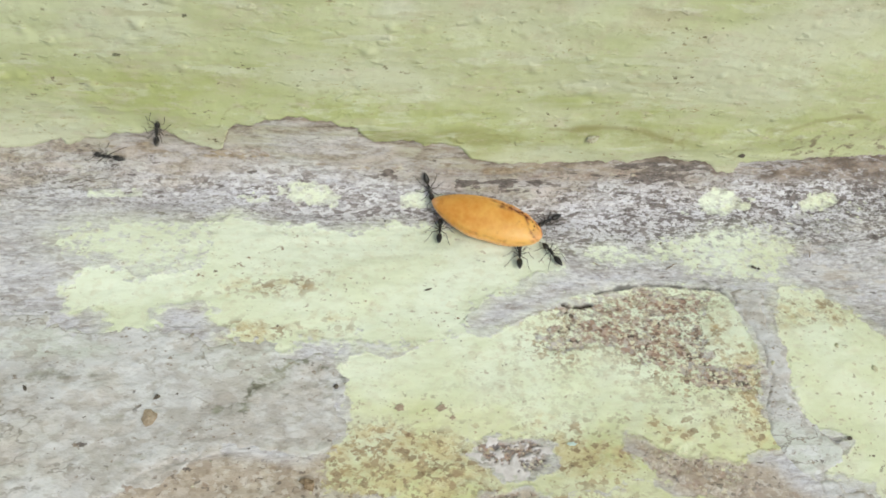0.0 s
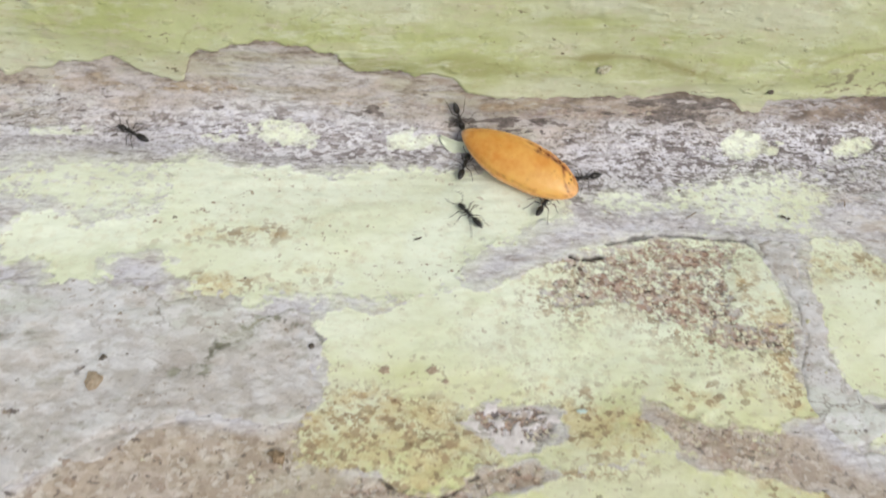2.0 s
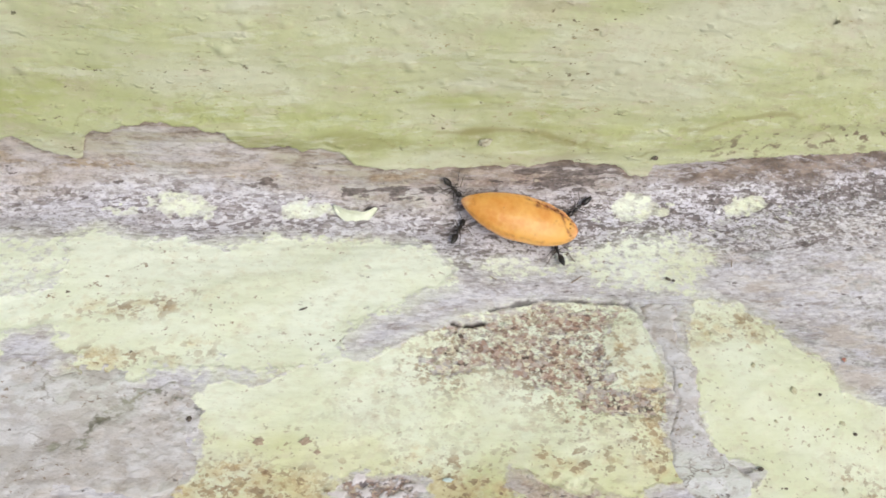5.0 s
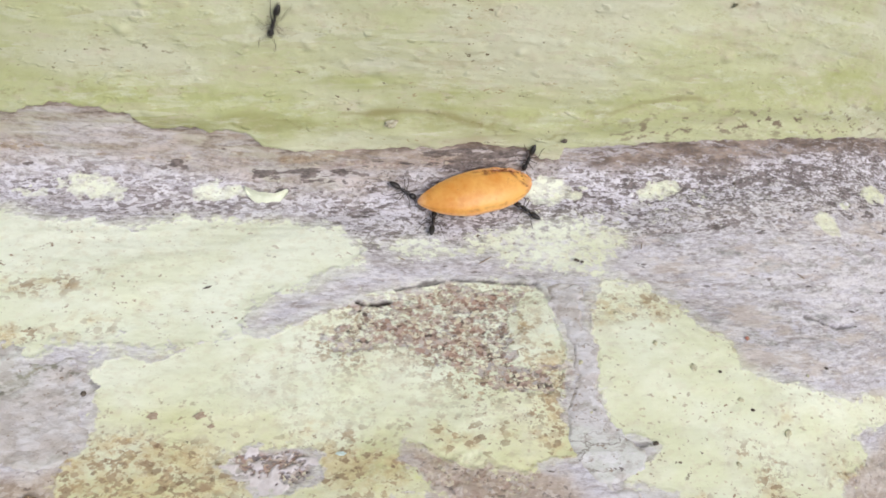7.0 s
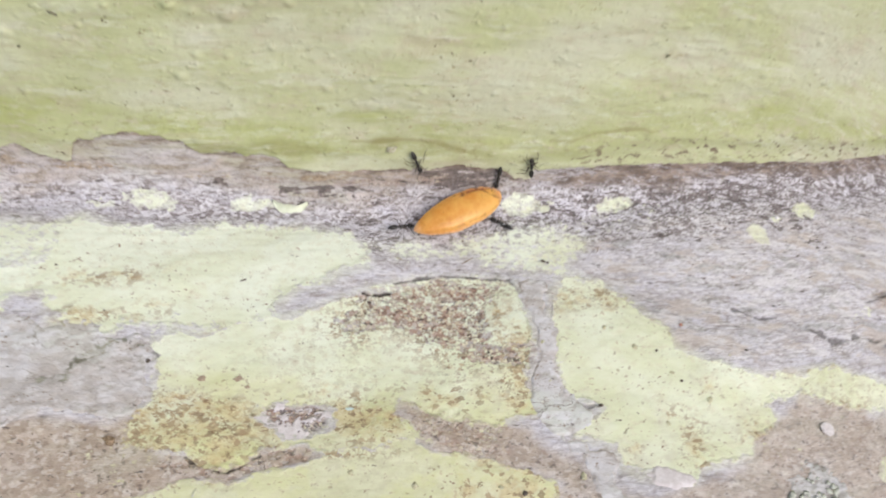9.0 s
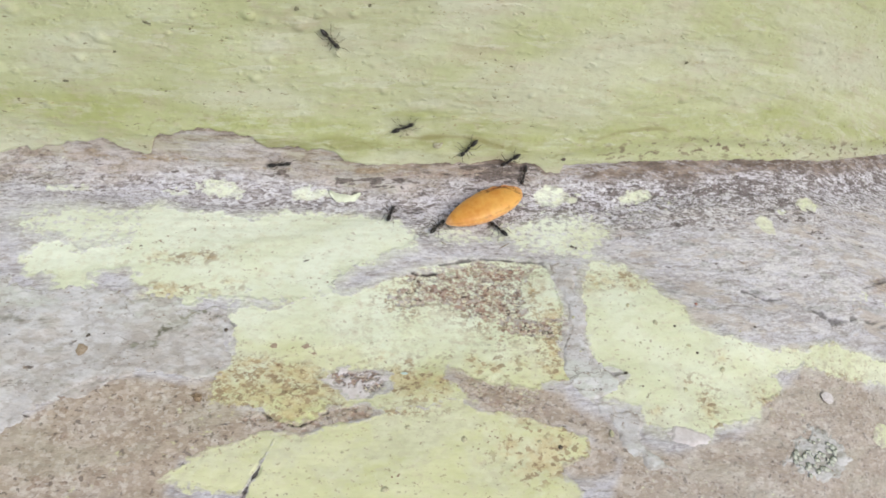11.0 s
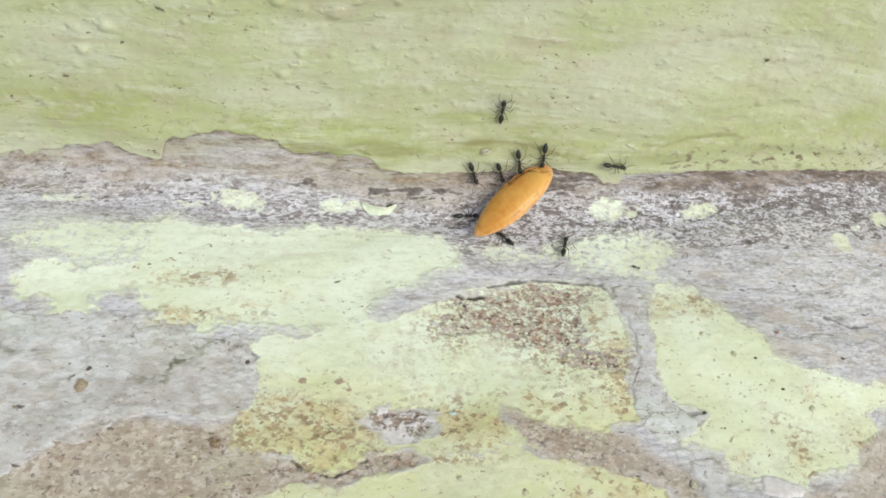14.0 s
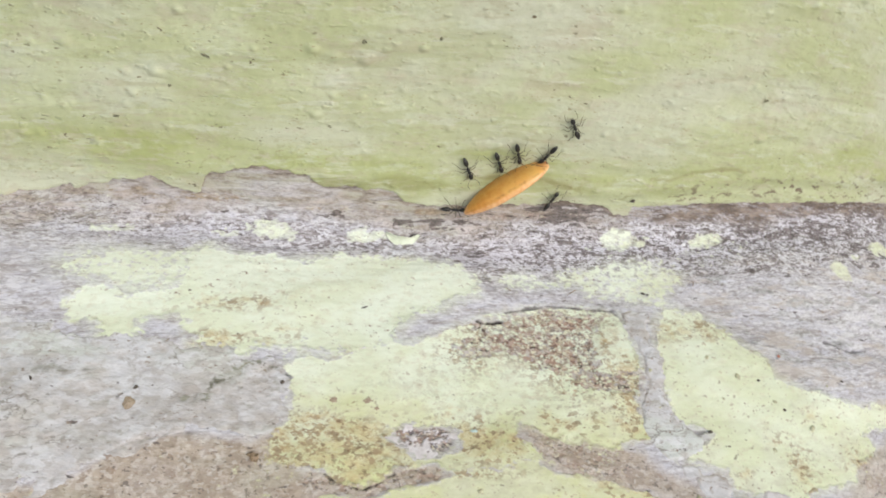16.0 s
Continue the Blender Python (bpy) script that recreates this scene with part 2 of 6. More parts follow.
def bare_bark():
    m = Nodes("bark_with_lichen")
    streak = m.noise(m.at_us(1.1, 6.0), 1.0, 6.0, 0.62, 0.4)
    cloud = m.noise(m.at_us(0.9, 1.9, 4.0), 1.0, 5.0)
    blotch = m.noise(m.at_us(2.5, 6.0, 21.0), 1.0, 4.0, 0.58)
    chip = m.noise(m.at_us(5.5, 9.0, 27.0), 1.0, 4.0, 0.62)
    grain = m.noise(m.at_us(11.0, 20.0, 8.0), 1.0, 4.0, 0.7)
    c = m.mix(m.ramp(streak, 0.36, 0.60), (0.425, 0.40, 0.415), (0.595, 0.59, 0.635))
    c = m.mix(m.ramp(cloud, 0.42, 0.58, 0.0, 0.7), c, (0.58, 0.565, 0.61))
    c = m.mix(m.ramp(m.noise(m.at_us(1.4, 5.0, 31.0), 1.0, 6.0, 0.68), 0.50, 0.62, 0.0, 0.4), c, (0.46, 0.42, 0.39))
    c = m.mix(m.ramp(blotch, 0.54, 0.62, 0.0, 0.8), c, (0.665, 0.66, 0.69))
    c = m.mix(m.ramp(blotch, 0.45, 0.38, 0.0, 0.6), c, (0.35, 0.305, 0.275))
    c = m.mix(m.math("MULTIPLY", m.attr("fleck"), m.ramp(cloud, 0.3, 0.55, 0.35, 0.8)), c, (0.665, 0.655, 0.70))
    slate = m.ramp(m.noise(m.at_us(2.2, 6.5, 52.0), 1.0, 6.0, 0.7), 0.53, 0.61)
    c = m.mix(m.math("MULTIPLY", slate, m.attr("layer")), c, m.mix(m.ramp(grain, 0.4, 0.6), (0.30, 0.29, 0.265), (0.48, 0.475, 0.445)))
    c = m.mix(m.ramp(chip, 0.40, 0.33, 0.0, 0.6), c, (0.29, 0.25, 0.24))
    c = m.mix(m.ramp(grain, 0.40, 0.47, 0.4, 0.0), c, (0.27, 0.235, 0.23))
    c = m.mix(m.ramp(grain, 0.55, 0.62, 0.0, 0.4), c, (0.695, 0.685, 0.72))
    plate, plate_tone = m.flakes(5.5, 22.0, 3.0, 0.28)
    scrap, scrap_tone = m.flakes(13.0, 32.0, 7.0, 0.28)
    crowd = m.noise(m.at_us(0.55, 4.2, 37.0), 1.0, 6.0, 0.66)
    thick = m.math("MULTIPLY", m.math("SUBTRACT", crowd, 0.5), 2.6)
    worn_off = m.math("MULTIPLY", m.ramp(m.math("ADD", plate, thick), 0.20, 0.15), m.ramp(m.attr("pepper"), 0.05, 0.8, 0.10, 0.6))
    c = m.mix(worn_off, c, m.mix(plate_tone, (0.225, 0.205, 0.205), (0.40, 0.375, 0.37)))
    c = m.mix(m.ramp(m.math("SUBTRACT", plate, thick), 0.74, 0.79, 0.0, 0.35), c, m.mix(plate_tone, (0.68, 0.67, 0.69), (0.57, 0.54, 0.54)))
    crumbly = m.math("MULTIPLY", m.ramp(m.math("ADD", scrap, thick), 0.17, 0.13), m.ramp(m.attr("pepper"), 0.05, 0.9, 0.10, 0.9))
    c = m.mix(crumbly, c, m.mix(scrap_tone, (0.15, 0.125, 0.12), (0.34, 0.305, 0.295)))
    c = m.mix(m.ramp(m.math("SUBTRACT", scrap, thick), 0.80, 0.84, 0.0, 0.6), c, (0.71, 0.70, 0.715))
    hair = m.math("ABSOLUTE", m.math("SUBTRACT", m.noise(m.at_us(1.1, 9.0, 73.0), 1.0, 5.0, 0.6), 0.5))
    c = m.mix(m.math("MULTIPLY", m.ramp(hair, 0.018, 0.004), m.ramp(crowd, 0.42, 0.56, 0.1, 0.6)), c, (0.27, 0.245, 0.24))
    c = m.mix(m.math("MULTIPLY", m.attr("lens"), m.ramp(grain, 0.4, 0.6, 1.0, 0.6)), c, m.mix(m.ramp(chip, 0.42, 0.58), (0.27, 0.27, 0.255), (0.43, 0.435, 0.415)))
    sand = m.math("MULTIPLY", m.attr("beige"), m.ramp(m.noise(m.at_us(1.0, 3.0, 82.0), 1.0, 6.0, 0.7), 0.50, 0.60, 0.0, 0.75))
    c = m.mix(sand, c, m.mix(plate, (0.45, 0.385, 0.335), (0.60, 0.55, 0.50)))
    milk = m.math("MULTIPLY", m.attr("beige"), m.ramp(m.noise(m.at_us(1.6, 5.0, 88.0), 1.0, 6.0, 0.7), 0.54, 0.60, 0.0, 0.75))
    c = m.mix(milk, c, m.mix(scrap_tone, (0.62, 0.605, 0.60), (0.72, 0.71, 0.715)))
    pebble = m.noise(m.at_us(6.5, 8.0, 1.0), 1.0, 3.0, 0.6)
    lump = m.noise(m.at_us(11.0, 13.0, 61.0), 1.0, 2.0, 0.5)
    scale, scale_tone = m.flakes(9.0, 11.0, 17.0, 0.45)
    grit, grit_tone = m.flakes(20.0, 24.0, 57.0, 0.5)
    mottle = m.noise(m.at_us(2.6, 3.4, 66.0), 1.0, 5.0, 0.68)
    tan = m.palette(scale, (0.0, (0.37, 0.30, 0.245)), (0.14, (0.48, 0.405, 0.34)), (0.42, (0.57, 0.50, 0.435)), (0.66, (0.53, 0.465, 0.385)), (0.86, (0.63, 0.58, 0.52)))
    tan = m.mix(m.ramp(mottle, 0.54, 0.46, 0.0, 0.9), tan, m.mix(m.ramp(pebble, 0.40, 0.60), (0.33, 0.26, 0.195), (0.48, 0.40, 0.32)))
    tan = m.mix(m.ramp(mottle, 0.56, 0.62, 0.0, 0.5), tan, (0.65, 0.60, 0.535))
    tan = m.mix(m.ramp(pebble, 0.36, 0.62, 0.6, 0.0), tan, (0.45, 0.375, 0.305))
    tan = m.mix(m.ramp(grit, 0.24, 0.19, 0.0, 0.45), tan, m.mix(grit_tone, (0.25, 0.19, 0.14), (0.40, 0.335, 0.26)))
    tan = m.mix(m.ramp(grit, 0.86, 0.90, 0.0, 0.5), tan, (0.64, 0.60, 0.545))
    tan = m.mix(m.ramp(m.math("ADD", lump, m.math("MULTIPLY", grit_tone, 0.1)), 0.415, 0.39, 0.0, 0.8), tan, (0.18, 0.145, 0.12))
    tan = m.mix(m.ramp(m.noise(m.at_us(5.0, 6.0, 66.0), 1.0, 3.0, 0.6), 0.63, 0.67, 0.0, 0.6), tan, (0.30, 0.21, 0.15))
    tan = m.mix(m.ramp(cloud, 0.52, 0.66, 0.0, 0.4), tan, (0.46, 0.435, 0.345))
    c = m.mix(m.math("MULTIPLY", m.attr("tan"), m.ramp(cloud, 0.25, 0.5, 0.85, 1.0)), c, tan)
    speck, speck_tone = m.flakes(20.0, 25.0, 97.0, 0.5)
    rust = m.palette(speck, (0.0, (0.11, 0.085, 0.07)), (0.10, (0.26, 0.19, 0.15)), (0.30, (0.39, 0.29, 0.235)), (0.52, (0.48, 0.40, 0.345)), (0.68, (0.41, 0.385, 0.36)), (0.82, (0.66, 0.62, 0.46)))
    rust = m.mix(m.ramp(m.noise(m.at_us(1.8, 2.4, 13.0), 1.0, 4.0), 0.46, 0.58, 0.0, 0.45), rust, m.mix(speck_tone, (0.30, 0.175, 0.12), (0.47, 0.30, 0.22)))
    rust = m.mix(m.ramp(scale, 0.80, 0.84, 0.0, 0.5), rust, (0.50, 0.455, 0.40))
    rust = m.mix(m.ramp(lump, 0.39, 0.35, 0.0, 0.6), rust, (0.10, 0.08, 0.07))
    c = m.mix(m.attr("rust"), c, rust)
    c = m.mix(m.math("MULTIPLY", m.attr("olive"), m.ramp(streak, 0.42, 0.58, 1.0, 0.5)), c, m.mix(m.ramp(blotch, 0.40, 0.60), m.mix(m.ramp(grain, 0.42, 0.58), (0.29, 0.24, 0.18), (0.44, 0.385, 0.305)), m.mix(m.ramp(cloud, 0.45, 0.55), (0.47, 0.445, 0.34), (0.52, 0.455, 0.405))))
    # dark blotches, broken up by noise, where the dark mask is high
    dark_break = m.math("ADD", m.noise(m.at_us(3.0, 8.0, 2.0), 1.0, 5.0, 0.68), m.math("MULTIPLY", m.math("SUBTRACT", plate, 0.5), 0.25))
    dark_fac = m.ramp(m.math("ADD", m.attr("dark"), m.math("MULTIPLY", m.math("SUBTRACT", dark_break, 0.5), 3.0)), 0.62, 0.80, 0.0, 0.9)
    dark_tone = m.mix(m.ramp(grain, 0.4, 0.62), (0.085, 0.072, 0.067), (0.21, 0.175, 0.16))
    c = m.mix(dark_fac, c, dark_tone)
    c = m.mix(m.math("MULTIPLY", m.attr("band"), m.ramp(m.math("ADD", streak, m.math("MULTIPLY", m.math("SUBTRACT", plate, 0.5), 0.35)), 0.46, 0.56, 1.0, 0.5)), c, m.mix(m.ramp(blotch, 0.40, 0.60), (0.15, 0.115, 0.09), (0.32, 0.26, 0.215)))
    c = m.mix(m.math("MULTIPLY", m.attr("gold"), m.ramp(m.math("ADD", streak, m.math("MULTIPLY", m.math("SUBTRACT", scrap, 0.5), 0.3)), 0.45, 0.56, 1.0, 0.1)), c, m.mix(m.ramp(chip, 0.42, 0.58), (0.23, 0.165, 0.10), (0.42, 0.335, 0.235)))
    dots = m.ramp(m.noise(m.at_us(10.0, 16.0, 5.0), 1.0, 3.0, 0.65), 0.545, 0.58)
    c = m.mix(m.math("MULTIPLY", dots, m.attr("fleck")), c, (0.20, 0.175, 0.175))
    skin, _, fine = lichen_colour(m)
    broken = m.math("ADD", m.attr("film"), m.math("MULTIPLY", m.math("SUBTRACT", m.noise(m.at_us(8.0, 10.5, 44.0), 1.0, 4.0, 0.68), 0.5), 2.4))
    c = m.mix(m.math("MULTIPLY", m.attr("veil"), m.ramp(chip, 0.36, 0.56, 0.45, 1.0)), c, skin)
    c = m.mix(m.ramp(broken, 0.40, 0.70), c, skin)
    c = m.mix(m.attr("crack"), c, (0.045, 0.036, 0.03))
    pepper = m.ramp(m.noise(m.at_us(17.0, 26.0, 15.0), 1.0, 2.0, 0.5), 0.58, 0.63, 0.0, 0.8)
    bare = m.math("MULTIPLY", m.attr("pepper"), m.math("SUBTRACT", 1.0, m.ramp(m.math("ADD", m.attr("veil"), m.attr("film")), 0.35, 0.9, 0.0, 0.85)))
    c = m.mix(m.math("MULTIPLY", pepper, bare), c, m.mix(m.ramp(blotch, 0.45, 0.55), (0.13, 0.11, 0.10), (0.27, 0.25, 0.235)))
    salt = m.ramp(m.noise(m.at_us(15.0, 24.0, 91.0), 1.0, 3.0, 0.6), 0.60, 0.67, 0.0, 0.7)
    c = m.mix(m.math("MULTIPLY", m.math("MULTIPLY", salt, bare), m.ramp(m.math("ADD", m.attr("band"), m.attr("olive")), 0.1, 0.6, 1.0, 0.1)), c, (0.72, 0.71, 0.715))
    high = m.math("ADD", streak, m.math("ADD", m.math("ADD", m.math("MULTIPLY", chip, 0.8), m.math("MULTIPLY", grain, 0.5)), m.math("MULTIPLY", m.math("ADD", plate, scrap), 0.22)))
    high = m.math("MULTIPLY", high, m.ramp(m.attr("film"), 0.3, 0.9, 1.0, 0.3))
    m.bump(m.math("ADD", high, m.math("MULTIPLY", fine, 0.25)), 0.00022, 0.8)
    return m.done(c, 0.85, 0.25)


def grey_crust():
    m = Nodes("pale_grey_crust")
    cloud = m.noise(m.at_us(0.8, 1.5, 3.0), 1.0, 5.0, 0.6)
    fine = m.noise(m.at_us(6.0, 9.0, 7.0), 1.0, 4.0, 0.64)
    blotch = m.noise(m.at_us(2.6, 4.2, 33.0), 1.0, 4.0, 0.6)
    c = m.mix(m.ramp(cloud, 0.38, 0.62), (0.51, 0.495, 0.49), (0.62, 0.62, 0.635))
    c = m.mix(m.ramp(m.noise(m.at_us(0.5, 1.1, 12.0), 1.0, 5.0), 0.46, 0.58, 0.0, 0.75), c, (0.60, 0.625, 0.57))
    c = m.mix(m.ramp(m.noise(m.at_us(1.3, 2.2, 22.0), 1.0, 5.0, 0.62), 0.52, 0.64, 0.0, 0.5), c, (0.53, 0.475, 0.43))
    c = m.mix(m.ramp(blotch, 0.54, 0.63, 0.0, 0.7), c, (0.70, 0.70, 0.71))
    c = m.mix(m.ramp(blotch, 0.44, 0.36, 0.0, 0.4), c, (0.46, 0.44, 0.42))
    c = m.mix(m.ramp(fine, 0.34, 0.46, 0.45, 0.0), c, (0.36, 0.325, 0.30))
    c = m.mix(m.ramp(fine, 0.56, 0.66, 0.0, 0.5), c, (0.69, 0.675, 0.675))
    c = m.mix(m.math("MULTIPLY", m.attr("warm"), m.ramp(blotch, 0.40, 0.62, 1.0, 0.35)), c, m.mix(m.ramp(fine, 0.42, 0.58), (0.38, 0.335, 0.295), (0.53, 0.485, 0.445)))
    rimmed = m.math("ABSOLUTE", m.math("SUBTRACT", m.noise(m.at_us(1.2, 2.0, 71.0), 1.0, 5.0, 0.6), 0.5))
    where = m.ramp(m.noise(m.at_us(0.7, 1.1, 76.0), 1.0, 4.0, 0.6), 0.46, 0.58)
    c = m.mix(m.math("MULTIPLY", m.ramp(rimmed, 0.016, 0.003), m.math("MULTIPLY", where, 0.85)), c, (0.27, 0.25, 0.22))
    shard, shard_tone = m.flakes(5.5, 9.0, 63.0, 0.5)
    c = m.mix(m.ramp(m.math("ADD", shard, m.math("MULTIPLY", m.math("SUBTRACT", blotch, 0.5), 1.6)), 0.20, 0.13, 0.0, 0.5), c, m.mix(shard_tone, (0.34, 0.30, 0.265), (0.50, 0.475, 0.44)))
    c = m.mix(m.ramp(m.math("SUBTRACT", shard, m.math("MULTIPLY", m.math("SUBTRACT", cloud, 0.5), 1.6)), 0.84, 0.94, 0.0, 0.35), c, (0.66, 0.655, 0.665))
    olive = m.ramp(m.noise(m.at_us(2.0, 4.0, 17.0), 1.0, 5.0, 0.68), 0.59, 0.69, 0.0, 0.6)
    c = m.mix(olive, c, (0.34, 0.325, 0.265))
    scarred = m.math("MULTIPLY", m.attr("scar"), m.ramp(fine, 0.42, 0.56, 1.0, 0.15))
    c = m.mix(scarred, c, m.mix(m.ramp(blotch, 0.4, 0.6), (0.17, 0.165, 0.125), (0.36, 0.36, 0.29)))
    c = m.mix(specks(m, 7.0, 10.0, 19.0, 0.67, 0.70), c, (0.15, 0.13, 0.12))
    c = m.mix(specks(m, 12.0, 18.0, 11.0, 0.61, 0.67, 0.48), c, (0.28, 0.225, 0.18))
    m.bump(m.math("ADD", m.math("MULTIPLY", fine, 1.2), m.math("ADD", cloud, blotch)), 0.00025, 0.9)
    return m.done(c, 0.85, 0.2)


def green_bark():
    m = Nodes("green_smooth_bark")
    streak = m.noise(m.at_us(0.6, 3.2), 1.0, 7.0, 0.6, 0.3)
    cloud = m.noise(m.at_us(0.4, 0.9, 5.0), 1.0, 5.0, 0.55)
    chips = m.noise(m.at_us(1.8, 4.2, 9.0), 1.0, 6.0, 0.66)
    grain = m.noise(m.at_us(6.0, 14.0, 3.0), 1.0, 6.0, 0.68)
    c = m.mix(m.ramp(streak, 0.34, 0.66), (0.455, 0.485, 0.27), (0.53, 0.56, 0.355))
    c = m.mix(m.ramp(cloud, 0.40, 0.62, 0.0, 0.85), c, (0.54, 0.55, 0.415))
    c = m.mix(m.math("MULTIPLY", m.attr("moss"), m.ramp(streak, 0.36, 0.62, 0.35, 0.95)), c, (0.37, 0.40, 0.165))
    c = m.mix(m.ramp(chips, 0.52, 0.70, 0.0, 0.6), c, (0.57, 0.605, 0.46))
    c = m.mix(m.ramp(m.noise(m.at_us(1.1, 2.2, 19.0), 1.0, 6.0, 0.74), 0.50, 0.68, 0.0, 0.6), c, (0.47, 0.43, 0.305))
    c = m.mix(m.math("MULTIPLY", m.attr("olive_streak"), m.ramp(m.math("ADD", streak, m.math("MULTIPLY", m.math("SUBTRACT", chips, 0.5), 0.6)), 0.40, 0.60, 0.95, 0.25)), c, (0.275, 0.285, 0.105))
    # shade in the creases, painted into the bark colour
    c = m.mix(m.math("MULTIPLY", m.attr("crease_shade"), m.ramp(streak, 0.3, 0.6, 1.0, 0.5)), c, (0.23, 0.205, 0.08))
    c = m.mix(m.ramp(grain, 0.34, 0.46, 0.4, 0.0), c, (0.36, 0.335, 0.20))
    c = m.mix(m.ramp(m.noise(m.at_us(3.0, 6.0, 29.0), 1.0, 6.0, 0.74), 0.56, 0.66, 0.0, 0.4), c, (0.52, 0.47, 0.37))
    skin, skin_tone = m.flakes(2.4, 12.0, 48.0, 0.6)
    crowd = m.math("MULTIPLY", m.math("SUBTRACT", m.noise(m.at_us(0.9, 2.6, 58.0), 1.0, 5.0, 0.65), 0.5), 1.5)
    c = m.mix(m.ramp(m.math("ADD", skin, crowd), 0.10, 0.0, 0.0, 0.4), c, m.mix(skin_tone, (0.41, 0.38, 0.24), (0.50, 0.465, 0.35)))
    c = m.mix(m.ramp(m.math("SUBTRACT", skin, crowd), 0.88, 1.05, 0.0, 0.4), c, m.mix(skin_tone, (0.61, 0.64, 0.47), (0.60, 0.60, 0.50)))
    c = m.mix(specks(m, 7.0, 12.0, 7.0, 0.655, 0.69), c, (0.16, 0.13, 0.08))
    c = m.mix(specks(m, 11.0, 24.0, 37.0, 0.64, 0.69, 0.5), c, (0.33, 0.28, 0.16))
    c = m.mix(m.math("MULTIPLY", m.attr("freckle"), m.ramp(m.noise(m.at_us(5.0, 9.0, 23.0), 1.0, 4.0), 0.55, 0.64)), c, (0.19, 0.15, 0.10))
    high = m.math("ADD", m.math("MULTIPLY", streak, 0.8), m.math("ADD", m.math("MULTIPLY", m.ramp(chips, 0.46, 0.66), 0.5), m.math("MULTIPLY", grain, 0.45)))
    pimples = m.ramp(m.noise(m.at_us(5.0, 9.0, 14.0), 1.0, 2.0, 0.5), 0.62, 0.74)
    m.bump(m.math("ADD", high, m.math("ADD", m.math("MULTIPLY", pimples, 1.1), m.math("MULTIPLY", skin, 0.02))), 0.0002, 0.6)
    return m.done(c, 0.68, 0.3)


def seed_skin():
    m = Nodes("orange_seed_skin")
    cloud = m.noise(m.local(260), 1.0, 4.0)
    grain = m.noise(m.local(1500), 1.0, 4.0, 0.6)
    c = m.mix(m.ramp(cloud, 0.35, 0.65), (0.64, 0.265, 0.04), (0.76, 0.41, 0.10))
    c = m.mix(m.ramp(grain, 0.3, 0.7, 0.0, 0.3), c, (0.80, 0.47, 0.13))
    c = m.mix(m.ramp(m.noise(m.local(420), 1.0, 5.0, 0.7), 0.60, 0.74, 0.0, 0.5), c, (0.42, 0.16, 0.035))
    c = m.mix(m.ramp(m.noise(m.local(1400), 1.0, 3.0, 0.6), 0.70, 0.74, 0.0, 0.7), c, (0.16, 0.05, 0.015))
    c = m.mix(m.math("MULTIPLY", m.attr("flange"), 0.75), c, m.mix(m.ramp(grain, 0.35, 0.65), (0.70, 0.34, 0.15), (0.83, 0.52, 0.29)))
    c = m.mix(m.attr("brown"), c, m.mix(m.ramp(grain, 0.4, 0.6), (0.20, 0.07, 0.025), (0.48, 0.19, 0.05)))
    m.bump(m.math("ADD", m.math("MULTIPLY", cloud, 0.6), grain), 0.00012, 0.6)
    m.shader.inputs["Subsurface Weight"].default_value = 0.15
    m.shader.inputs["Subsurface Radius"].default_value = (0.0015, 0.0006, 0.0002)
    return m.done(c, 0.40, 0.5)


def plain(name, lo, hi, rough, spec, scale, depth):
    m = Nodes(name)
    n = m.noise(m.local(scale), 1.0, 5.0, 0.6)
    m.bump(n, depth, 0.6)
    return m.done(m.mix(m.ramp(n, 0.3, 0.7), lo, hi), rough, spec)


BARK, GREY, GREEN, SEED = bare_bark(), grey_crust(), green_bark(), seed_skin()
ANT = plain("black_ant_shell", (0.008, 0.007, 0.006), (0.022, 0.018, 0.015), 0.38, 0.5, 9000, 0.00001)
ANT_LEG = plain("dark_brown_ant_leg", (0.03, 0.021, 0.014), (0.06, 0.042, 0.028), 0.45, 0.4, 6000, 0.00001)
CRUMB = plain("dark_brown_crumb", (0.09, 0.035, 0.018), (0.32, 0.12, 0.045), 0.9, 0.2, 4000, 0.0001)
DEBRIS = plain("dark_debris", (0.06, 0.052, 0.045), (0.18, 0.15, 0.12), 0.85, 0.2, 3000, 0.00005)
SCAB = plain("brown_scab", (0.31, 0.24, 0.17), (0.45, 0.37, 0.28), 0.9, 0.15, 3000, 0.00005)
CHALK = plain("chalk_white_grain", (0.70, 0.69, 0.68), (0.86, 0.86, 0.87), 0.6, 0.3, 3000, 0.00005)
FLAKE = plain("peeled_lichen_flake", (0.62, 0.66, 0.50), (0.74, 0.78, 0.63), 0.8, 0.2, 900, 0.00008)
GRAIN = plain("dull_lichen_grain", (0.40, 0.37, 0.25), (0.60, 0.60, 0.42), 0.9, 0.15, 2500, 0.00005)
TRUNK = plain("trunk_bark", (0.30, 0.32, 0.20), (0.50, 0.52, 0.38), 0.8, 0.2, 60, 0.002)
PINK = plain("pinkish_white_scale", (0.60, 0.555, 0.545), (0.72, 0.685, 0.68), 0.8, 0.2, 1500, 0.0001)
SCALE = plain("pale_green_scale", (0.46, 0.48, 0.405), (0.62, 0.64, 0.56), 0.85, 0.2, 900, 0.0001)
SPLINTER = plain("brown_splinter", (0.16, 0.11, 0.065), (0.36, 0.27, 0.18), 0.85, 0.2, 3000, 0.00005)
RED = plain("red_crumb", (0.36, 0.15, 0.12), (0.50, 0.25, 0.19), 0.8, 0.2, 3000, 0.00005)
BLUE = plain("pale_blue_crumb", (0.50, 0.63, 0.60), (0.60, 0.70, 0.66), 0.8, 0.2, 3000, 0.00005)
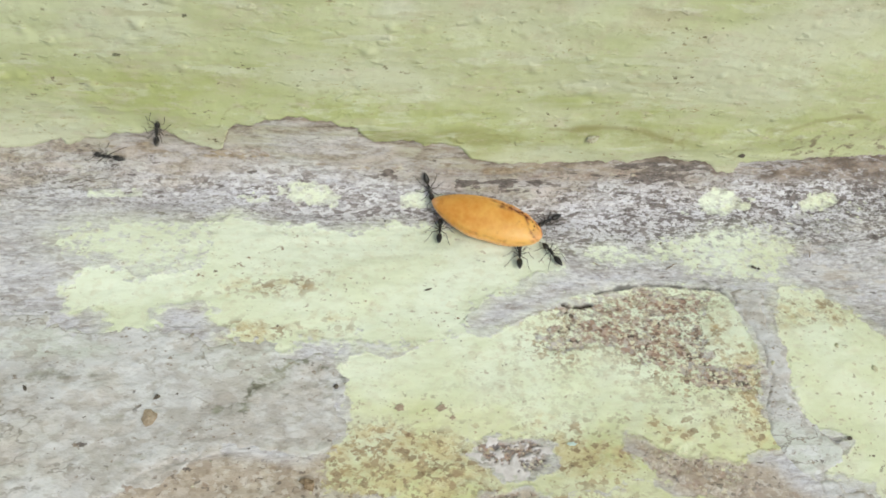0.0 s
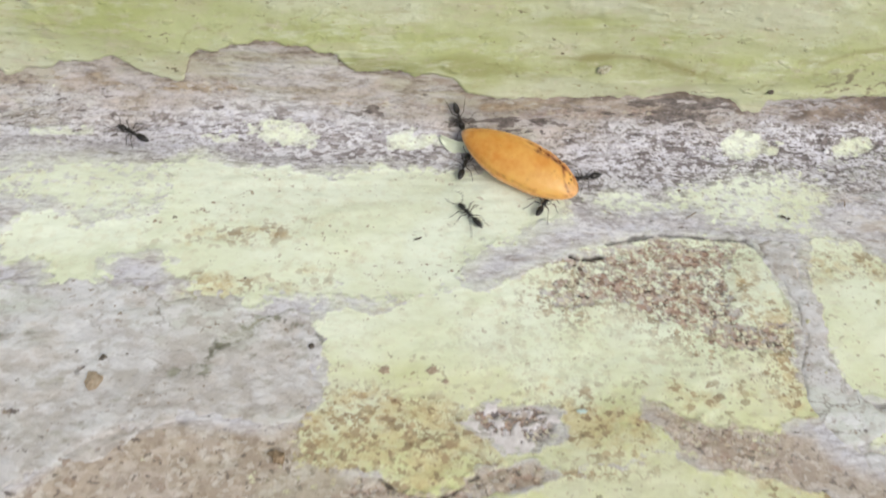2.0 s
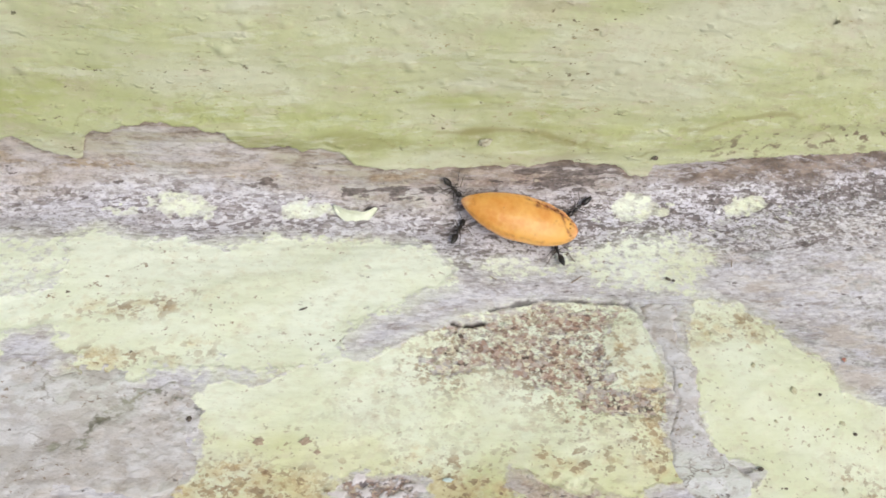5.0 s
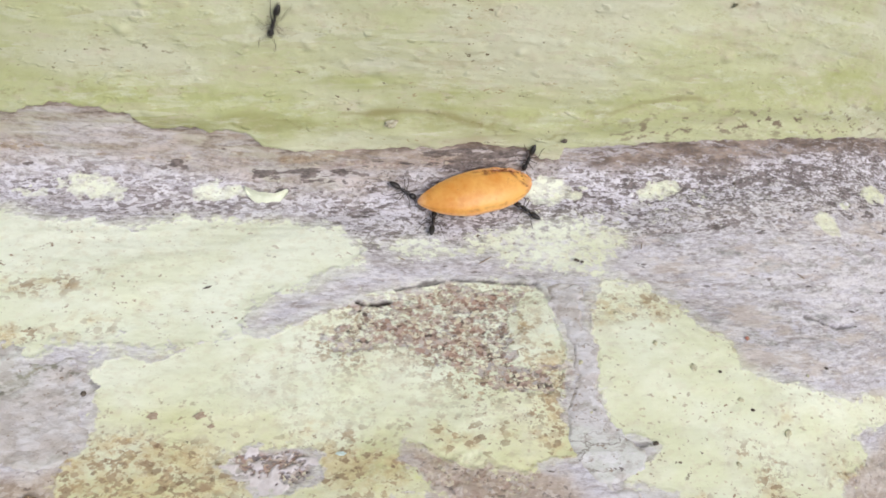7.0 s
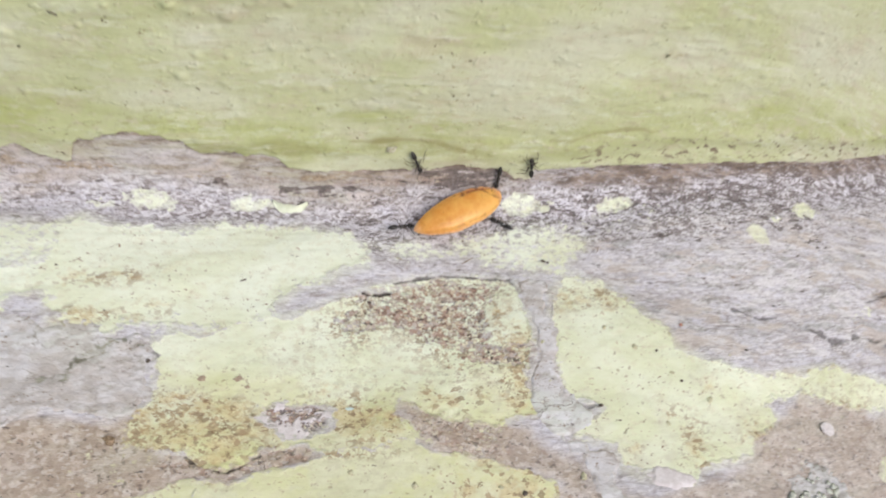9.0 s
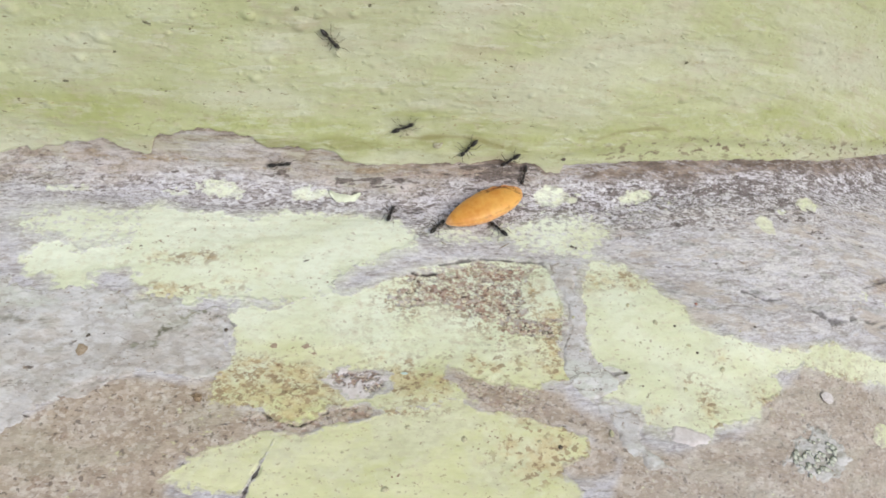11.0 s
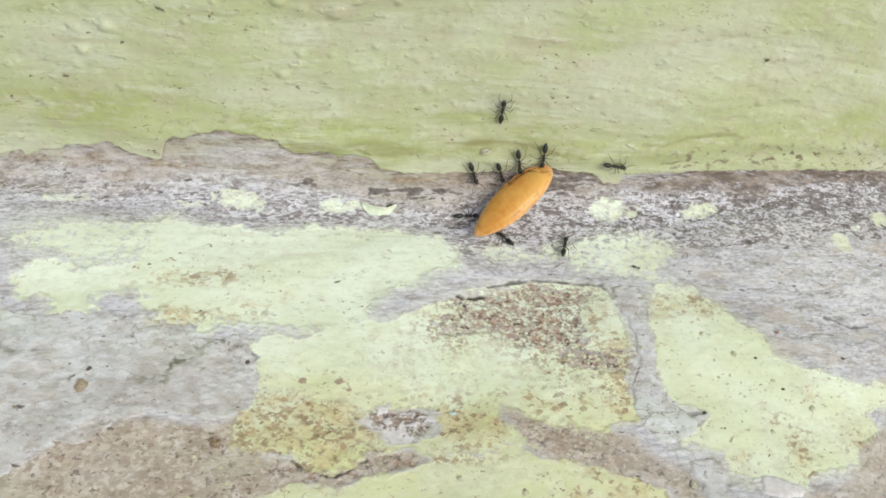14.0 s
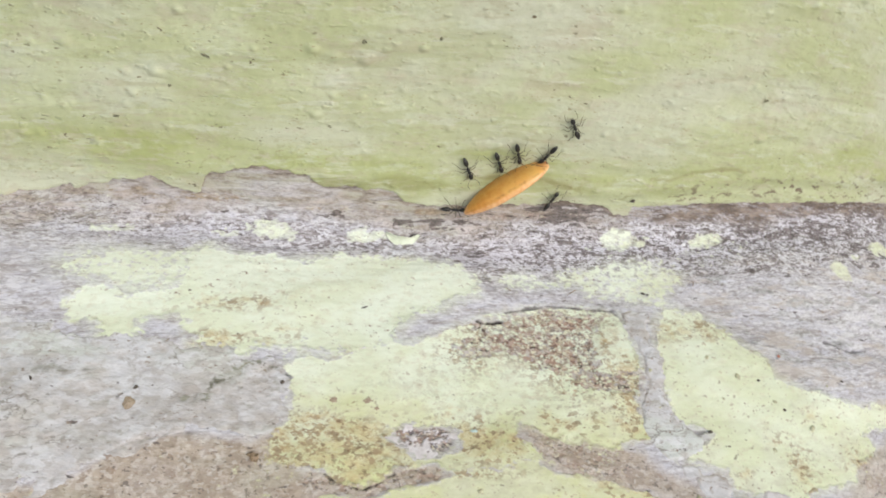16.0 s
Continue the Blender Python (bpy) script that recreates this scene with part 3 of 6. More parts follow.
KNOB = plain("grey_brown_wart", (0.28, 0.25, 0.17), (0.50, 0.49, 0.36), 0.85, 0.2, 2500, 0.0001)
# the dark half of the colour stands in for each bump's shadow
MOTE = plain("olive_grey_mote", (0.07, 0.065, 0.04), (0.40, 0.40, 0.26), 0.85, 0.2, 1800, 0.0001)
SOIL = plain("dark_soil", (0.05, 0.035, 0.025), (0.13, 0.10, 0.07), 0.95, 0.1, 40, 0.004)


# ---- shaping helpers ----
def outline_field(u, s, points):
    """Distance in centimetres to a closed outline, positive inside."""
    best = np.full(u.shape, 1e9)
    inside = np.zeros(u.shape, bool)
    for (x0, y0), (x1, y1) in zip(points, points[1:] + points[:1]):
        dx, dy = x1 - x0, y1 - y0
        k = np.clip(((u - x0) * dx + (s - y0) * dy) / (dx * dx + dy * dy + 1e-12), 0, 1)
        best = np.minimum(best, (u - x0 - k * dx) ** 2 + (s - y0 - k * dy) ** 2)
        with np.errstate(divide="ignore", invalid="ignore"):
            cross = ((y0 > s) != (y1 > s)) & (u < dx * (s - y0) / (dy if dy else 1e-12) + x0)
        inside ^= cross
    return np.where(inside, 1, -1) * np.sqrt(best)


def oval_field(u, s, cu, cs, ru, rs, turn=0.0):
    c, k = math.cos(radians(turn)), math.sin(radians(turn))
    a, b = (u - cu) * c + (s - cs) * k, (s - cs) * c - (u - cu) * k
    return (1 - np.sqrt((a / ru) ** 2 + (b / rs) ** 2)) * min(ru, rs)


def mesh_object(name, verts, faces, material, attrs=None, shade=True):
    me = bpy.data.meshes.new(name)
    verts, faces = np.asarray(verts, np.float32), np.asarray(faces, np.int32)
    n = faces.shape[1]
    me.vertices.add(len(verts))
    me.vertices.foreach_set("co", verts.ravel())
    me.loops.add(faces.size)
    me.loops.foreach_set("vertex_index", faces.ravel())
    me.polygons.add(len(faces))
    me.polygons.foreach_set("loop_start", np.arange(0, faces.size, n, dtype=np.int32))
    me.polygons.foreach_set("use_smooth", np.full(len(faces), shade))
    for key, values in (attrs or {}).items():
        kind = "FLOAT_VECTOR" if values.ndim == 2 else "FLOAT"
        a = me.attributes.new(key, kind, "POINT")
        a.data.foreach_set("vector" if values.ndim == 2 else "value", np.ascontiguousarray(values, np.float32).ravel())
    me.update(calc_edges=True)
    me.materials.append(material)
    return new(name, me)


def sheet(name, u, s, extra, keep, material, attrs):
    """A skin over the grid u, s, kept only on the quads where keep holds."""
    nu, ns = u.shape
    p = place_on(u, s, extra) * CM
    idx = np.arange(nu * ns).reshape(nu, ns)
    quads = np.stack([idx[:-1, :-1], idx[1:, :-1], idx[1:, 1:], idx[:-1, 1:]], -1)[keep]
    used, inv = np.unique(quads.ravel(), return_inverse=True)
    us = np.stack([u.ravel()[used], across(u, s).ravel()[used], 0 * used], -1)
    data = {k: v.ravel()[used] for k, v in attrs.items()}
    return mesh_object(name, p.reshape(-1, 3)[used], inv.reshape(-1, 4), material, {"us": us, **data})


def part(name, bm, material, parent, label=""):
    me = bpy.data.meshes.new(name)
    for f in bm.faces:
        f.smooth = True
    bm.to_mesh(me)
    bm.free()
    me.materials.append(material)
    ob = new(name, me)
    ob.parent = parent
    if label:
        tagged(ob, label)
    return ob


# ---- the tree base: a root below, the trunk's foot rising behind it ----
STEP = 0.02
fine_u, fine_s = np.arange(-8.6, 8.0, STEP), np.arange(-6.8, 4.6, STEP)
rim_u = np.array([0.04, 0.1, 0.2, 0.4, 0.8, 1.4, 2.2, 3.2, 4.6, 6.5, 9, 12, 16, 20])
all_u = np.concatenate([fine_u[0] - rim_u[::-1], fine_u, fine_u[-1] + rim_u])
all_s = np.concatenate([fine_s[0] - rim_u[:11][::-1], fine_s, fine_s[-1] + rim_u])
U, S = np.meshgrid(all_u, all_s, indexing="ij")

V = across(U, S)
EDGE = [(-30, -0.3), (-8.3, -0.01), (-7.88, 0.09), (-7.39, 0.19), (-7.1, 0.26), (-7.05, 0.18), (-6.8, 0.33), (-6.32, 0.45), (-5.79, 0.65), (-5.55, 0.53), (-5.36, 0.42),
    (-5.05, 0.43), (-4.93, 0.79), (-4.82, 0.92), (-4.62, 0.9), (-4.47, 1.03), (-4, 1.09), (-3.76, 1.06), (-3.32, 1.04), (-3.31, 0.96), (-3.2, 0.86), (-3.13, 0.83), (-2.9,
    0.81), (-2.51, 0.81), (-2.43, 0.74), (-2.02, 0.79), (-1.78, 0.6), (-1.46, 0.57), (-1.04, 0.59), (-0.21, 0.66), (0.78, 0.72), (1.47, 0.6), (1.69, 0.42), (1.97, 0.39),
    (2, 0.58), (2.97, 0.53), (4.62, 0.41), (7.99, 0.47), (30, 0.4)]
PATCH_BANK = [(-6.7, -1.76), (-6.41, -1.52), (-5.7, -1.51), (-5.22, -1.35), (-5.08, -1.08), (-5.17, -0.78), (-4.83, -0.47), (-4.42, -0.59), (-3.79, -0.58), (-3.44,
    -0.61), (-2.94, -0.51), (-2.33, -0.41), (-1.72, -0.4), (-1.11, -0.47), (-0.87, -0.63), (-0.62, -0.84), (-0.64, -1.08), (-0.88, -1.19), (-1.24, -1.37), (-1.59, -1.47),
    (-1.73, -1.74), (-1.89, -1.88), (-1.88, -2.11), (-2.47, -2.31), (-2.91, -2.24), (-3.47, -2.27), (-3.86, -2.28), (-3.98, -2.47), (-4.24, -2.45), (-4.69, -2.38),
    (-4.78, -2.31), (-4.63, -2.13), (-4.9, -2.05), (-5.07, -1.81), (-5.47, -1.84), (-5.61, -2.01), (-5.6, -2.32), (-5.84, -2.43), (-6.11, -2.36), (-6.21, -2.11), (-6.57,
    -2.05)]
PATCH_MID = [(-3.42, -2.54), (-3.23, -2.37), (-2.84, -2.38), (-2.86, -2.43), (-2.48, -2.22), (-1.88, -2.04), (-1.5, -1.96), (-1.08, -1.77), (-0.61, -1.55), (-0.17, -1.4),
    (0.39, -1.29), (1.23, -1.33), (1.66, -1.48), (1.77, -1.86), (1.83, -2.27), (1.83, -2.71), (1.73, -3.03), (1.74, -3.35), (1.8, -3.62), (1.19, -3.73), (0.66, -3.66),
    (0.29, -3.59), (0.13, -3.44), (-0.11, -3.36), (-0.17, -3.54), (0.08, -3.7), (0.24, -3.96), (-0.28, -4.11), (-1.19, -4.06), (-1.29, -3.97), (-1.82, -4.05), (-2.01,
    -4.2), (-2.33, -4.28), (-2.72, -4.16), (-3.15, -4.11), (-3.46, -3.97), (-3.53, -3.69), (-3.26, -3.39), (-3.28, -2.92)]
PATCH_FRONT = [(-3.99, -5.17), (-3.73, -4.88), (-3.3, -4.71), (-3.09, -4.6), (-2.65, -4.44), (-2.31, -4.47), (-1.99, -4.39), (-1.67, -4.25), (-1.19, -4.11), (-0.42,
    -3.99), (0.12, -3.85), (0.26, -3.99), (0.61, -4.1), (1.02, -4.19), (1.62, -4.43), (1.92, -4.62), (1.92, -4.88), (1.55, -4.99), (1.71, -5.27), (2, -6.53), (0.34,
    -6.67), (-2.29, -6.63), (-2.86, -5.33), (-3.44, -5.34)]
PATCH_RIGHT = [(2.2, -1.71), (2.4, -1.48), (2.66, -1.45), (2.98, -1.67), (3.33, -1.98), (3.65, -2.4), (3.89, -2.72), (3.98, -3.01), (4.38, -3.3), (4.87, -3.56),
    (5.43, -3.73), (6.08, -3.76), (6.79, -3.77), (7.22, -4.02), (7.79, -4.21), (8.36, -4.46), (8.78, -4.64), (8.52, -5.1), (8.12, -4.92), (7.16, -4.59),
    (6.51, -4.34), (5.93, -4.12), (5.4, -4.04), (5.25, -4.14), (5.37, -4.38), (5.19, -4.53), (4.84, -4.62), (4.77, -4.82), (4.36, -4.81), (3.96, -4.81),
    (3.78, -4.98), (3.44, -4.8), (3.09, -4.73), (2.86, -4.57), (2.77, -4.29), (2.39, -4.09), (2.27, -4.01), (2.56, -3.85), (2.68, -3.71), (2.55, -3.59),
    (2.3, -3.47), (2.15, -3.21), (2.09, -2.92), (2.1, -2.62), (2.2, -2.42), (2.13, -2.07)]
RIBBON = [(1.64, -1.45), (1.73, -1.87), (1.83, -2.2), (1.87, -2.51), (1.81, -2.87), (1.69, -3.21), (1.69, -3.5), (1.79, -3.77), (1.95, -3.97), (2.13, -4.16),
    (2.29, -4.38), (2.38, -4.61), (2.44, -4.81), (2.64, -4.98), (2.78, -5.23), (3.16, -5.3), (2.97, -5.09), (2.82, -4.89), (2.75, -4.69), (2.87, -4.48),
    (2.81, -4.28), (2.46, -4.16), (2.16, -4.05), (2.32, -3.98), (2.5, -3.91), (2.6, -3.78), (2.67, -3.7), (2.51, -3.61), (2.36, -3.53), (2.26, -3.38),
    (2.19, -3.18), (2.16, -2.92), (2.15, -2.69), (2.17, -2.45), (2.11, -2.13), (2.1, -1.82), (2.19, -1.53)]
GREY_PATCH = [(-8.96, -5.0), (-8.5, -4.9), (-7.2, -4.84), (-6.4, -4.68), (-5.78, -4.46), (-5.46, -4.18), (-5.05, -3.93), (-4.82, -3.76), (-4.33, -3.63), (-3.57, -3.64), (-3.31, -3.4), (-3.29, -2.94), (-3.4,
    -2.58), (-3.42, -2.38), (-3.81, -2.39), (-4.54, -2.35), (-5.32, -2.28), (-8.69, -2.17), (-9.92, -2.13)]
TAN_LEFT = [(-8.6, -4.95), (-7.24, -4.72), (-6.4, -4.58), (-5.89, -4.36), (-5.62, -4.12), (-5.12, -3.86), (-4.53, -3.69), (-3.57, -3.61), (-3.35, -3.7), (-3.15, -4.11), (-2.32, -4.36), (-1.29, -3.97),
    (-1.19, -4.11), (-2.65, -4.48), (-3.71, -4.9), (-3.92, -7.05), (-7.77, -7.43)]
TAN_RIGHT = [(-0.16, -3.36), (0.1, -3.31), (0.27, -3.55), (0.55, -3.6), (0.87, -3.58), (1.3, -3.69), (1.66, -3.73), (1.78, -3.89), (1.94, -4.01), (2.14, -4.17),
    (2.32, -4.4), (2.4, -4.62), (3.3, -5), (3.9, -4.98), (4.4, -4.8), (4.9, -4.6), (5.45, -4.3), (5.9, -4.15), (6.6, -4.4), (7.4, -4.7), (8.5, -5.05),
    (10.06, -5.3), (9.72, -8.11), (1.81, -6.96), (2.27, -5.04), (2.04, -4.82), (1.92, -4.61), (1.62, -4.42), (1.01, -4.22), (0.7, -4.09), (0.43, -4.08),
    (0.24, -3.96), (0.09, -3.82), (0.12, -3.66)]
ERODED = [(-0.98, -2.08), (-0.57, -1.6), (0.1, -1.36), (1.16, -1.35), (1.57, -1.47), (1.21, -1.86), (1.14, -2.17), (1.31, -2.49), (1.76, -2.63), (1.76, -2.96), (1.26,
    -3), (0.89, -2.89), (0.59, -2.59), (0.21, -2.42), (-0.3, -2.19), (-0.68, -2.29)]
HOLE = [(-1.89, -3.4), (-1.75, -3.36), (-1.46, -3.4), (-1.24, -3.34), (-1.04, -3.45), (-1.02, -3.64), (-1.26, -3.82), (-1.54, -3.77), (-1.81, -3.58)]
FILM = [(-0.59, -0.7), (-0.02, -0.58), (0.55, -0.71), (0.93, -0.55), (1.54, -0.42), (2.16, -0.39), (2.7, -0.57), (3.06, -0.8), (2.85, -1.12), (2.41, -1.33), (1.95,
    -1.38), (1.61, -1.21), (1.11, -1.09), (0.54, -0.93), (-0.17, -0.99)]
CURL_LINE = [(-0.63, -1.59), (-0.51, -1.63), (-0.39, -1.61), (-0.24, -1.57)]
LIP_LINE = [(-0.17, -1.4), (0.11, -1.33), (0.53, -1.26), (0.88, -1.3), (1.23, -1.37), (1.54, -1.42), (1.69, -1.59), (1.76, -1.89), (1.83, -2.27)]
FRONT_CRACK = [(-2.76, -4.13), (-2.57, -4.22), (-2.33, -4.31), (-2.11, -4.28), (-1.84, -4.09)]
DEEP_CRACK = [(-2.91, -5.44), (-2.83, -5.2), (-2.7, -4.94), (-2.53, -4.54)]
SQUIGGLE = [(-4.71, -3.19), (-4.43, -3.12), (-4.37, -2.92), (-4.17, -2.76), (-3.97, -2.63), (-3.78, -2.47), (-3.59, -2.37), (-3.3, -2.36), (-2.95, -2.39)]
PATCH_SEAM = [(-3.36, -2.7), (-3.30, -2.95), (-3.25, -3.18), (-3.32, -3.42), (-3.44, -3.6)]
TAN_STEP = [(-5.9, -4.36), (-5.62, -4.12), (-5.12, -3.85), (-4.8, -3.74), (-4.53, -3.68), (-4.07, -3.66)]
OLD_CRACK = [(-6.76, -3.0), (-6.19, -2.89), (-5.72, -2.89)]
RIBBON_EDGE = [(2.18, -2.34), (2.14, -2.78), (2.15, -3.14), (2.28, -3.51), (2.47, -3.66), (2.68, -3.66)]
WALL_CREASE = [(-0.91, 1.14), (-0.58, 1.16), (-0.24, 1.18), (0.1, 1.18), (0.38, 1.15), (0.59, 1.06), (0.81, 1.02)]
SIDE_CREASE = [(2.17, 1.13), (2.48, 1.11), (2.7, 1.16), (2.87, 1.22), (3.15, 1.21), (3.39, 1.23), (3.74, 1.18), (4.02, 1.13)]
FINE_CREASE = [(1.38, 1.04), (1.9, 1.03)]
KNOT_LINE = [(6.53, -3.04), (6.99, -3.38), (7.86, -3.37), (8.71, -3.83)]
KNOT_SPLIT = [(5.19, -2.49), (5.62, -2.73), (6.03, -2.74)]


def line_field(u, s, points):
    """Distance in centimetres to an open line."""
    best = np.full(u.shape, 1e9)
    for (x0, y0), (x1, y1) in zip(points, points[1:]):
        dx, dy = x1 - x0, y1 - y0
        k = np.clip(((u - x0) * dx + (s - y0) * dy) / (dx * dx + dy * dy), 0, 1)
        best = np.minimum(best, (u - x0 - k * dx) ** 2 + (s - y0 - k * dy) ** 2)
    return np.sqrt(best)


wander = fbm(U * 1.3, V * 1.7, 5, 41)
jag = fbm(U * 5.0, V * 7.0, 4, 43, 0.6)
rough_edge = 0.05 * fbm(U * 2.3, V * 2.9, 3, 81) + 0.034 * fbm(U * 5.3, V * 6.7, 3, 87, 0.6)
holes = fbm(U * 5.5, V * 8.0, 4, 91, 0.65)
crumbled = fbm(U * 10.0, V * 13.0, 3, 95, 0.6)
tan_mask = np.maximum(np.maximum(smooth(-0.1, 0.1, outline_field(U, S, TAN_LEFT) + 0.12 * wander), 0.9 * smooth(-0.1, 0.1, oval_field(U, S, 1.95, -4.98, 0.55, 0.3, -10) + 0.12 * wander)), 0.9 * smooth(-0.12, 0.12, outline_field(U, S, TAN_RIGHT) + 0.15 * wander) * (1 - 0.1 * smooth(2.6, 3.6, U + 0.3 * wander)))
eroded = outline_field(U, S, ERODED)
rust_shade_mask = smooth(-0.12, 0.12, eroded + 0.10 * wander + 0.06 * jag)
in_hole = smooth(-0.02, 0.06, outline_field(U, S, HOLE))
rust_shade_mask = np.maximum(rust_shade_mask, 0.95 * in_hole * smooth(-0.1, 0.1, crumbled + 0.5 * smooth(-1.6, -1.2, U) - 0.25))
rust_shade_mask = np.maximum(rust_shade_mask, 0.75 * np.exp(-((S - 0.40 - 0.07 * wander) / 0.10) ** 2) * smooth(-8, -3, U) * (1 - 0.5 * smooth(1, 2, U)) * smooth(-0.5, 0.3, wander + 0.3))
tongue = smooth(-0.05, 0.15, oval_field(U, S, 0.55, -3.75, 0.75, 0.3, -22) + 0.1 * wander) + smooth(0.16, 0.08, line_field(U, S, [(-2.9, -4.22), (-2.2, -4.32), (-1.83, -4.18), (-1.3, -4.06)]) + 0.03 * jag)
tan_mask = np.maximum(tan_mask, np.clip(tongue, 0, 1) * (1 - in_hole))
rust_shade_mask = np.maximum(rust_shade_mask, 0.65 * np.clip(tongue, 0, 1) * smooth(0.02, 0.2, crumbled + 0.4 * jag))
edge_s = np.interp(U, [p[0] for p in EDGE], [p[1] for p in EDGE])
# shadow under the peeling edge, painted faintly with the rust colour
lip_shade = smooth(0.12, 0.02, edge_s - S + 0.05 * jag) * smooth(-0.4, 0.2, wander) * (1 - smooth(-1.5, 0.0, U) * 0.6)
rust_shade_mask = np.maximum(rust_shade_mask, 0.3 * lip_shade)
gold = 0.85 * smooth(0.10, 0.02, line_field(U, S, [(-6.5, 0.30), (-4.6, 0.33), (-3.4, 0.36), (-2.24, 0.46), (-1.55, 0.43), (-0.84, 0.55), (-0.2, 0.54), (0.6, 0.5)]) + 0.06 * wander) * smooth(-0.7, 0.0, wander + 0.4 * jag) * (1 - 0.6 * smooth(-1.4, -0.4, U))
rust_shade_mask = np.maximum(rust_shade_mask, 0.8 * smooth(-0.05, 0.15, oval_field(U, S, 8.75, -2.85, 0.4, 0.24) + 0.1 * jag))
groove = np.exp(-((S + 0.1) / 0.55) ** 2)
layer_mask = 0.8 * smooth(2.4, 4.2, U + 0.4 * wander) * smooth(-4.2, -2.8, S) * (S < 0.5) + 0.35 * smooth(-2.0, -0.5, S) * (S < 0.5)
# darker towards the groove, more so on the right, plus single dark ovals
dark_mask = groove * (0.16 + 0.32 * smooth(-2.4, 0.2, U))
band = smooth(0.45, 0.18, edge_s - S + 0.1 * wander) * (0.2 + 0.8 * smooth(1.6, 2.8, U)) * smooth(0.9, 0.5, S)
# thin shadow line under the green bark's lip, painted into the band
band = np.maximum(band, 0.9 * smooth(0.10, 0.03, edge_s - S + 0.04 * jag) * smooth(-7.2, -5.0, U)) * (S < 1.5)
band = np.clip(band + 0.6 * np.exp(-((S - 0.22 - 0.06 * wander) / 0.09) ** 2) * smooth(2.2, 4.0, U) * smooth(-0.3, 0.3, wander + jag), 0, 1)
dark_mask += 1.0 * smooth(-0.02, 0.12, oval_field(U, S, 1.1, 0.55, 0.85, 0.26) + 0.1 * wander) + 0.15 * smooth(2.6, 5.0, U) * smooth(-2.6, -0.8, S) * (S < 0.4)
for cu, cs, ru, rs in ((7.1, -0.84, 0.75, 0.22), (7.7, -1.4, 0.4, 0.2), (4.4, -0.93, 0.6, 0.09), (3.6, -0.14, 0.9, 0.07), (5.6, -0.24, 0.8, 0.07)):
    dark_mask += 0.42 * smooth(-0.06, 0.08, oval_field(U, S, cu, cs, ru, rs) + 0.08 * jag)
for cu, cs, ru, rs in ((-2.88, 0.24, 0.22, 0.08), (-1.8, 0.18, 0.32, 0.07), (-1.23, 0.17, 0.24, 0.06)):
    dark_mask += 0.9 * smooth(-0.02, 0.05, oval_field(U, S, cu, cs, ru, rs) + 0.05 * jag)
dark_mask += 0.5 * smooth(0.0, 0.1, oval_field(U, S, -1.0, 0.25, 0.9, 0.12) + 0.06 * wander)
fleck_mask = 0.9 * np.exp(-((S + 0.45) / 0.5) ** 2) * smooth(-1.6, 0.3, U) * (1 - 0.5 * smooth(2.5, 4.5, U)) + 0.95 * in_hole + (0.2 + 0.3 * smooth(-1.0, -2.5, U)) * np.exp(-((S + 0.25) / 0.4) ** 2) + 0.22 * smooth(2.2, 4.5, U) * smooth(-2.0, -0.6, S)
film_mask = 0.62 * smooth(-0.2, 0.15, outline_field(U, S, FILM) + 0.1 * wander)
film_mask += 0.5 * smooth(-0.15, 0.1, oval_field(U, S, -5.9, -1.07, 0.85, 0.24, 6) + 0.1 * wander) + 0.18 * smooth(-0.3, 0.2, oval_field(U, S, -5.8, -1.05, 1.0, 0.35, 4) + 0.1 * wander) + 0.25 * smooth(-0.25, 0.1, outline_field(U, S, PATCH_BANK) + 0.1 * wander)
film_mask += (0.50 + 0.14 * wander) * smooth(-0.1, 0.1, eroded + 0.05 * jag) + 0.3 * smooth(-0.3, 0.1, outline_field(U, S, PATCH_MID)) * (1 - rust_shade_mask)
film_mask += 0.25 * smooth(0.0, 0.3, oval_field(U, S, 3.5, -0.4, 1.4, 0.5) + 0.1 * wander)
film_mask += 0.6 * smooth(-0.05, 0.1, oval_field(U, S, 8.17, -2.98, 0.28, 0.15) + 0.08 * jag) + 0.6 * smooth(-0.05, 0.1, oval_field(U, S, 8.87, -3.23, 0.25, 0.12) + 0.08 * jag)
film_mask += 0.2 * tan_mask * smooth(-0.2, 0.3, wander)
film_mask = np.clip(film_mask * (S < 0.5), 0, 0.8)
veil_mask = 0.5 * smooth(-0.2, 0.2, oval_field(U, S, -5.8, -1.05, 1.1, 0.38, 4) + 0.1 * wander) + 0.6 * smooth(-0.22, 0.10, outline_field(U, S, PATCH_BANK) + 0.08 * wander) + 0.55 * smooth(-0.2, 0.25, outline_field(U, S, FILM) + 0.1 * wander)
veil_mask += 0.45 * smooth(-0.15, 0.02, outline_field(U, S, PATCH_RIGHT)) + 0.4 * smooth(-0.15, 0.02, outline_field(U, S, PATCH_MID)) * (1 - rust_shade_mask)
veil_mask = np.clip(veil_mask, 0, 0.75) * (1 - 0.9 * in_hole) * (1 - 0.8 * tan_mask)
soft_edge = sum(np.interp(U + d, [p[0] for p in EDGE], [p[1] for p in EDGE]) for d in np.linspace(-0.7, 0.7, 11)) / 11
olive = 0.85 * smooth(0.85, 0.3, soft_edge - S + 0.2 * wander) * smooth(2.5, 0.5, U) * (S < 1.5) * (1 - 0.8 * rust_shade_mask)
thin = 0.5 + 0.9 * smooth(-0.5, 0.6, fbm(U * 2.0, V * 2.0, 3, 47))
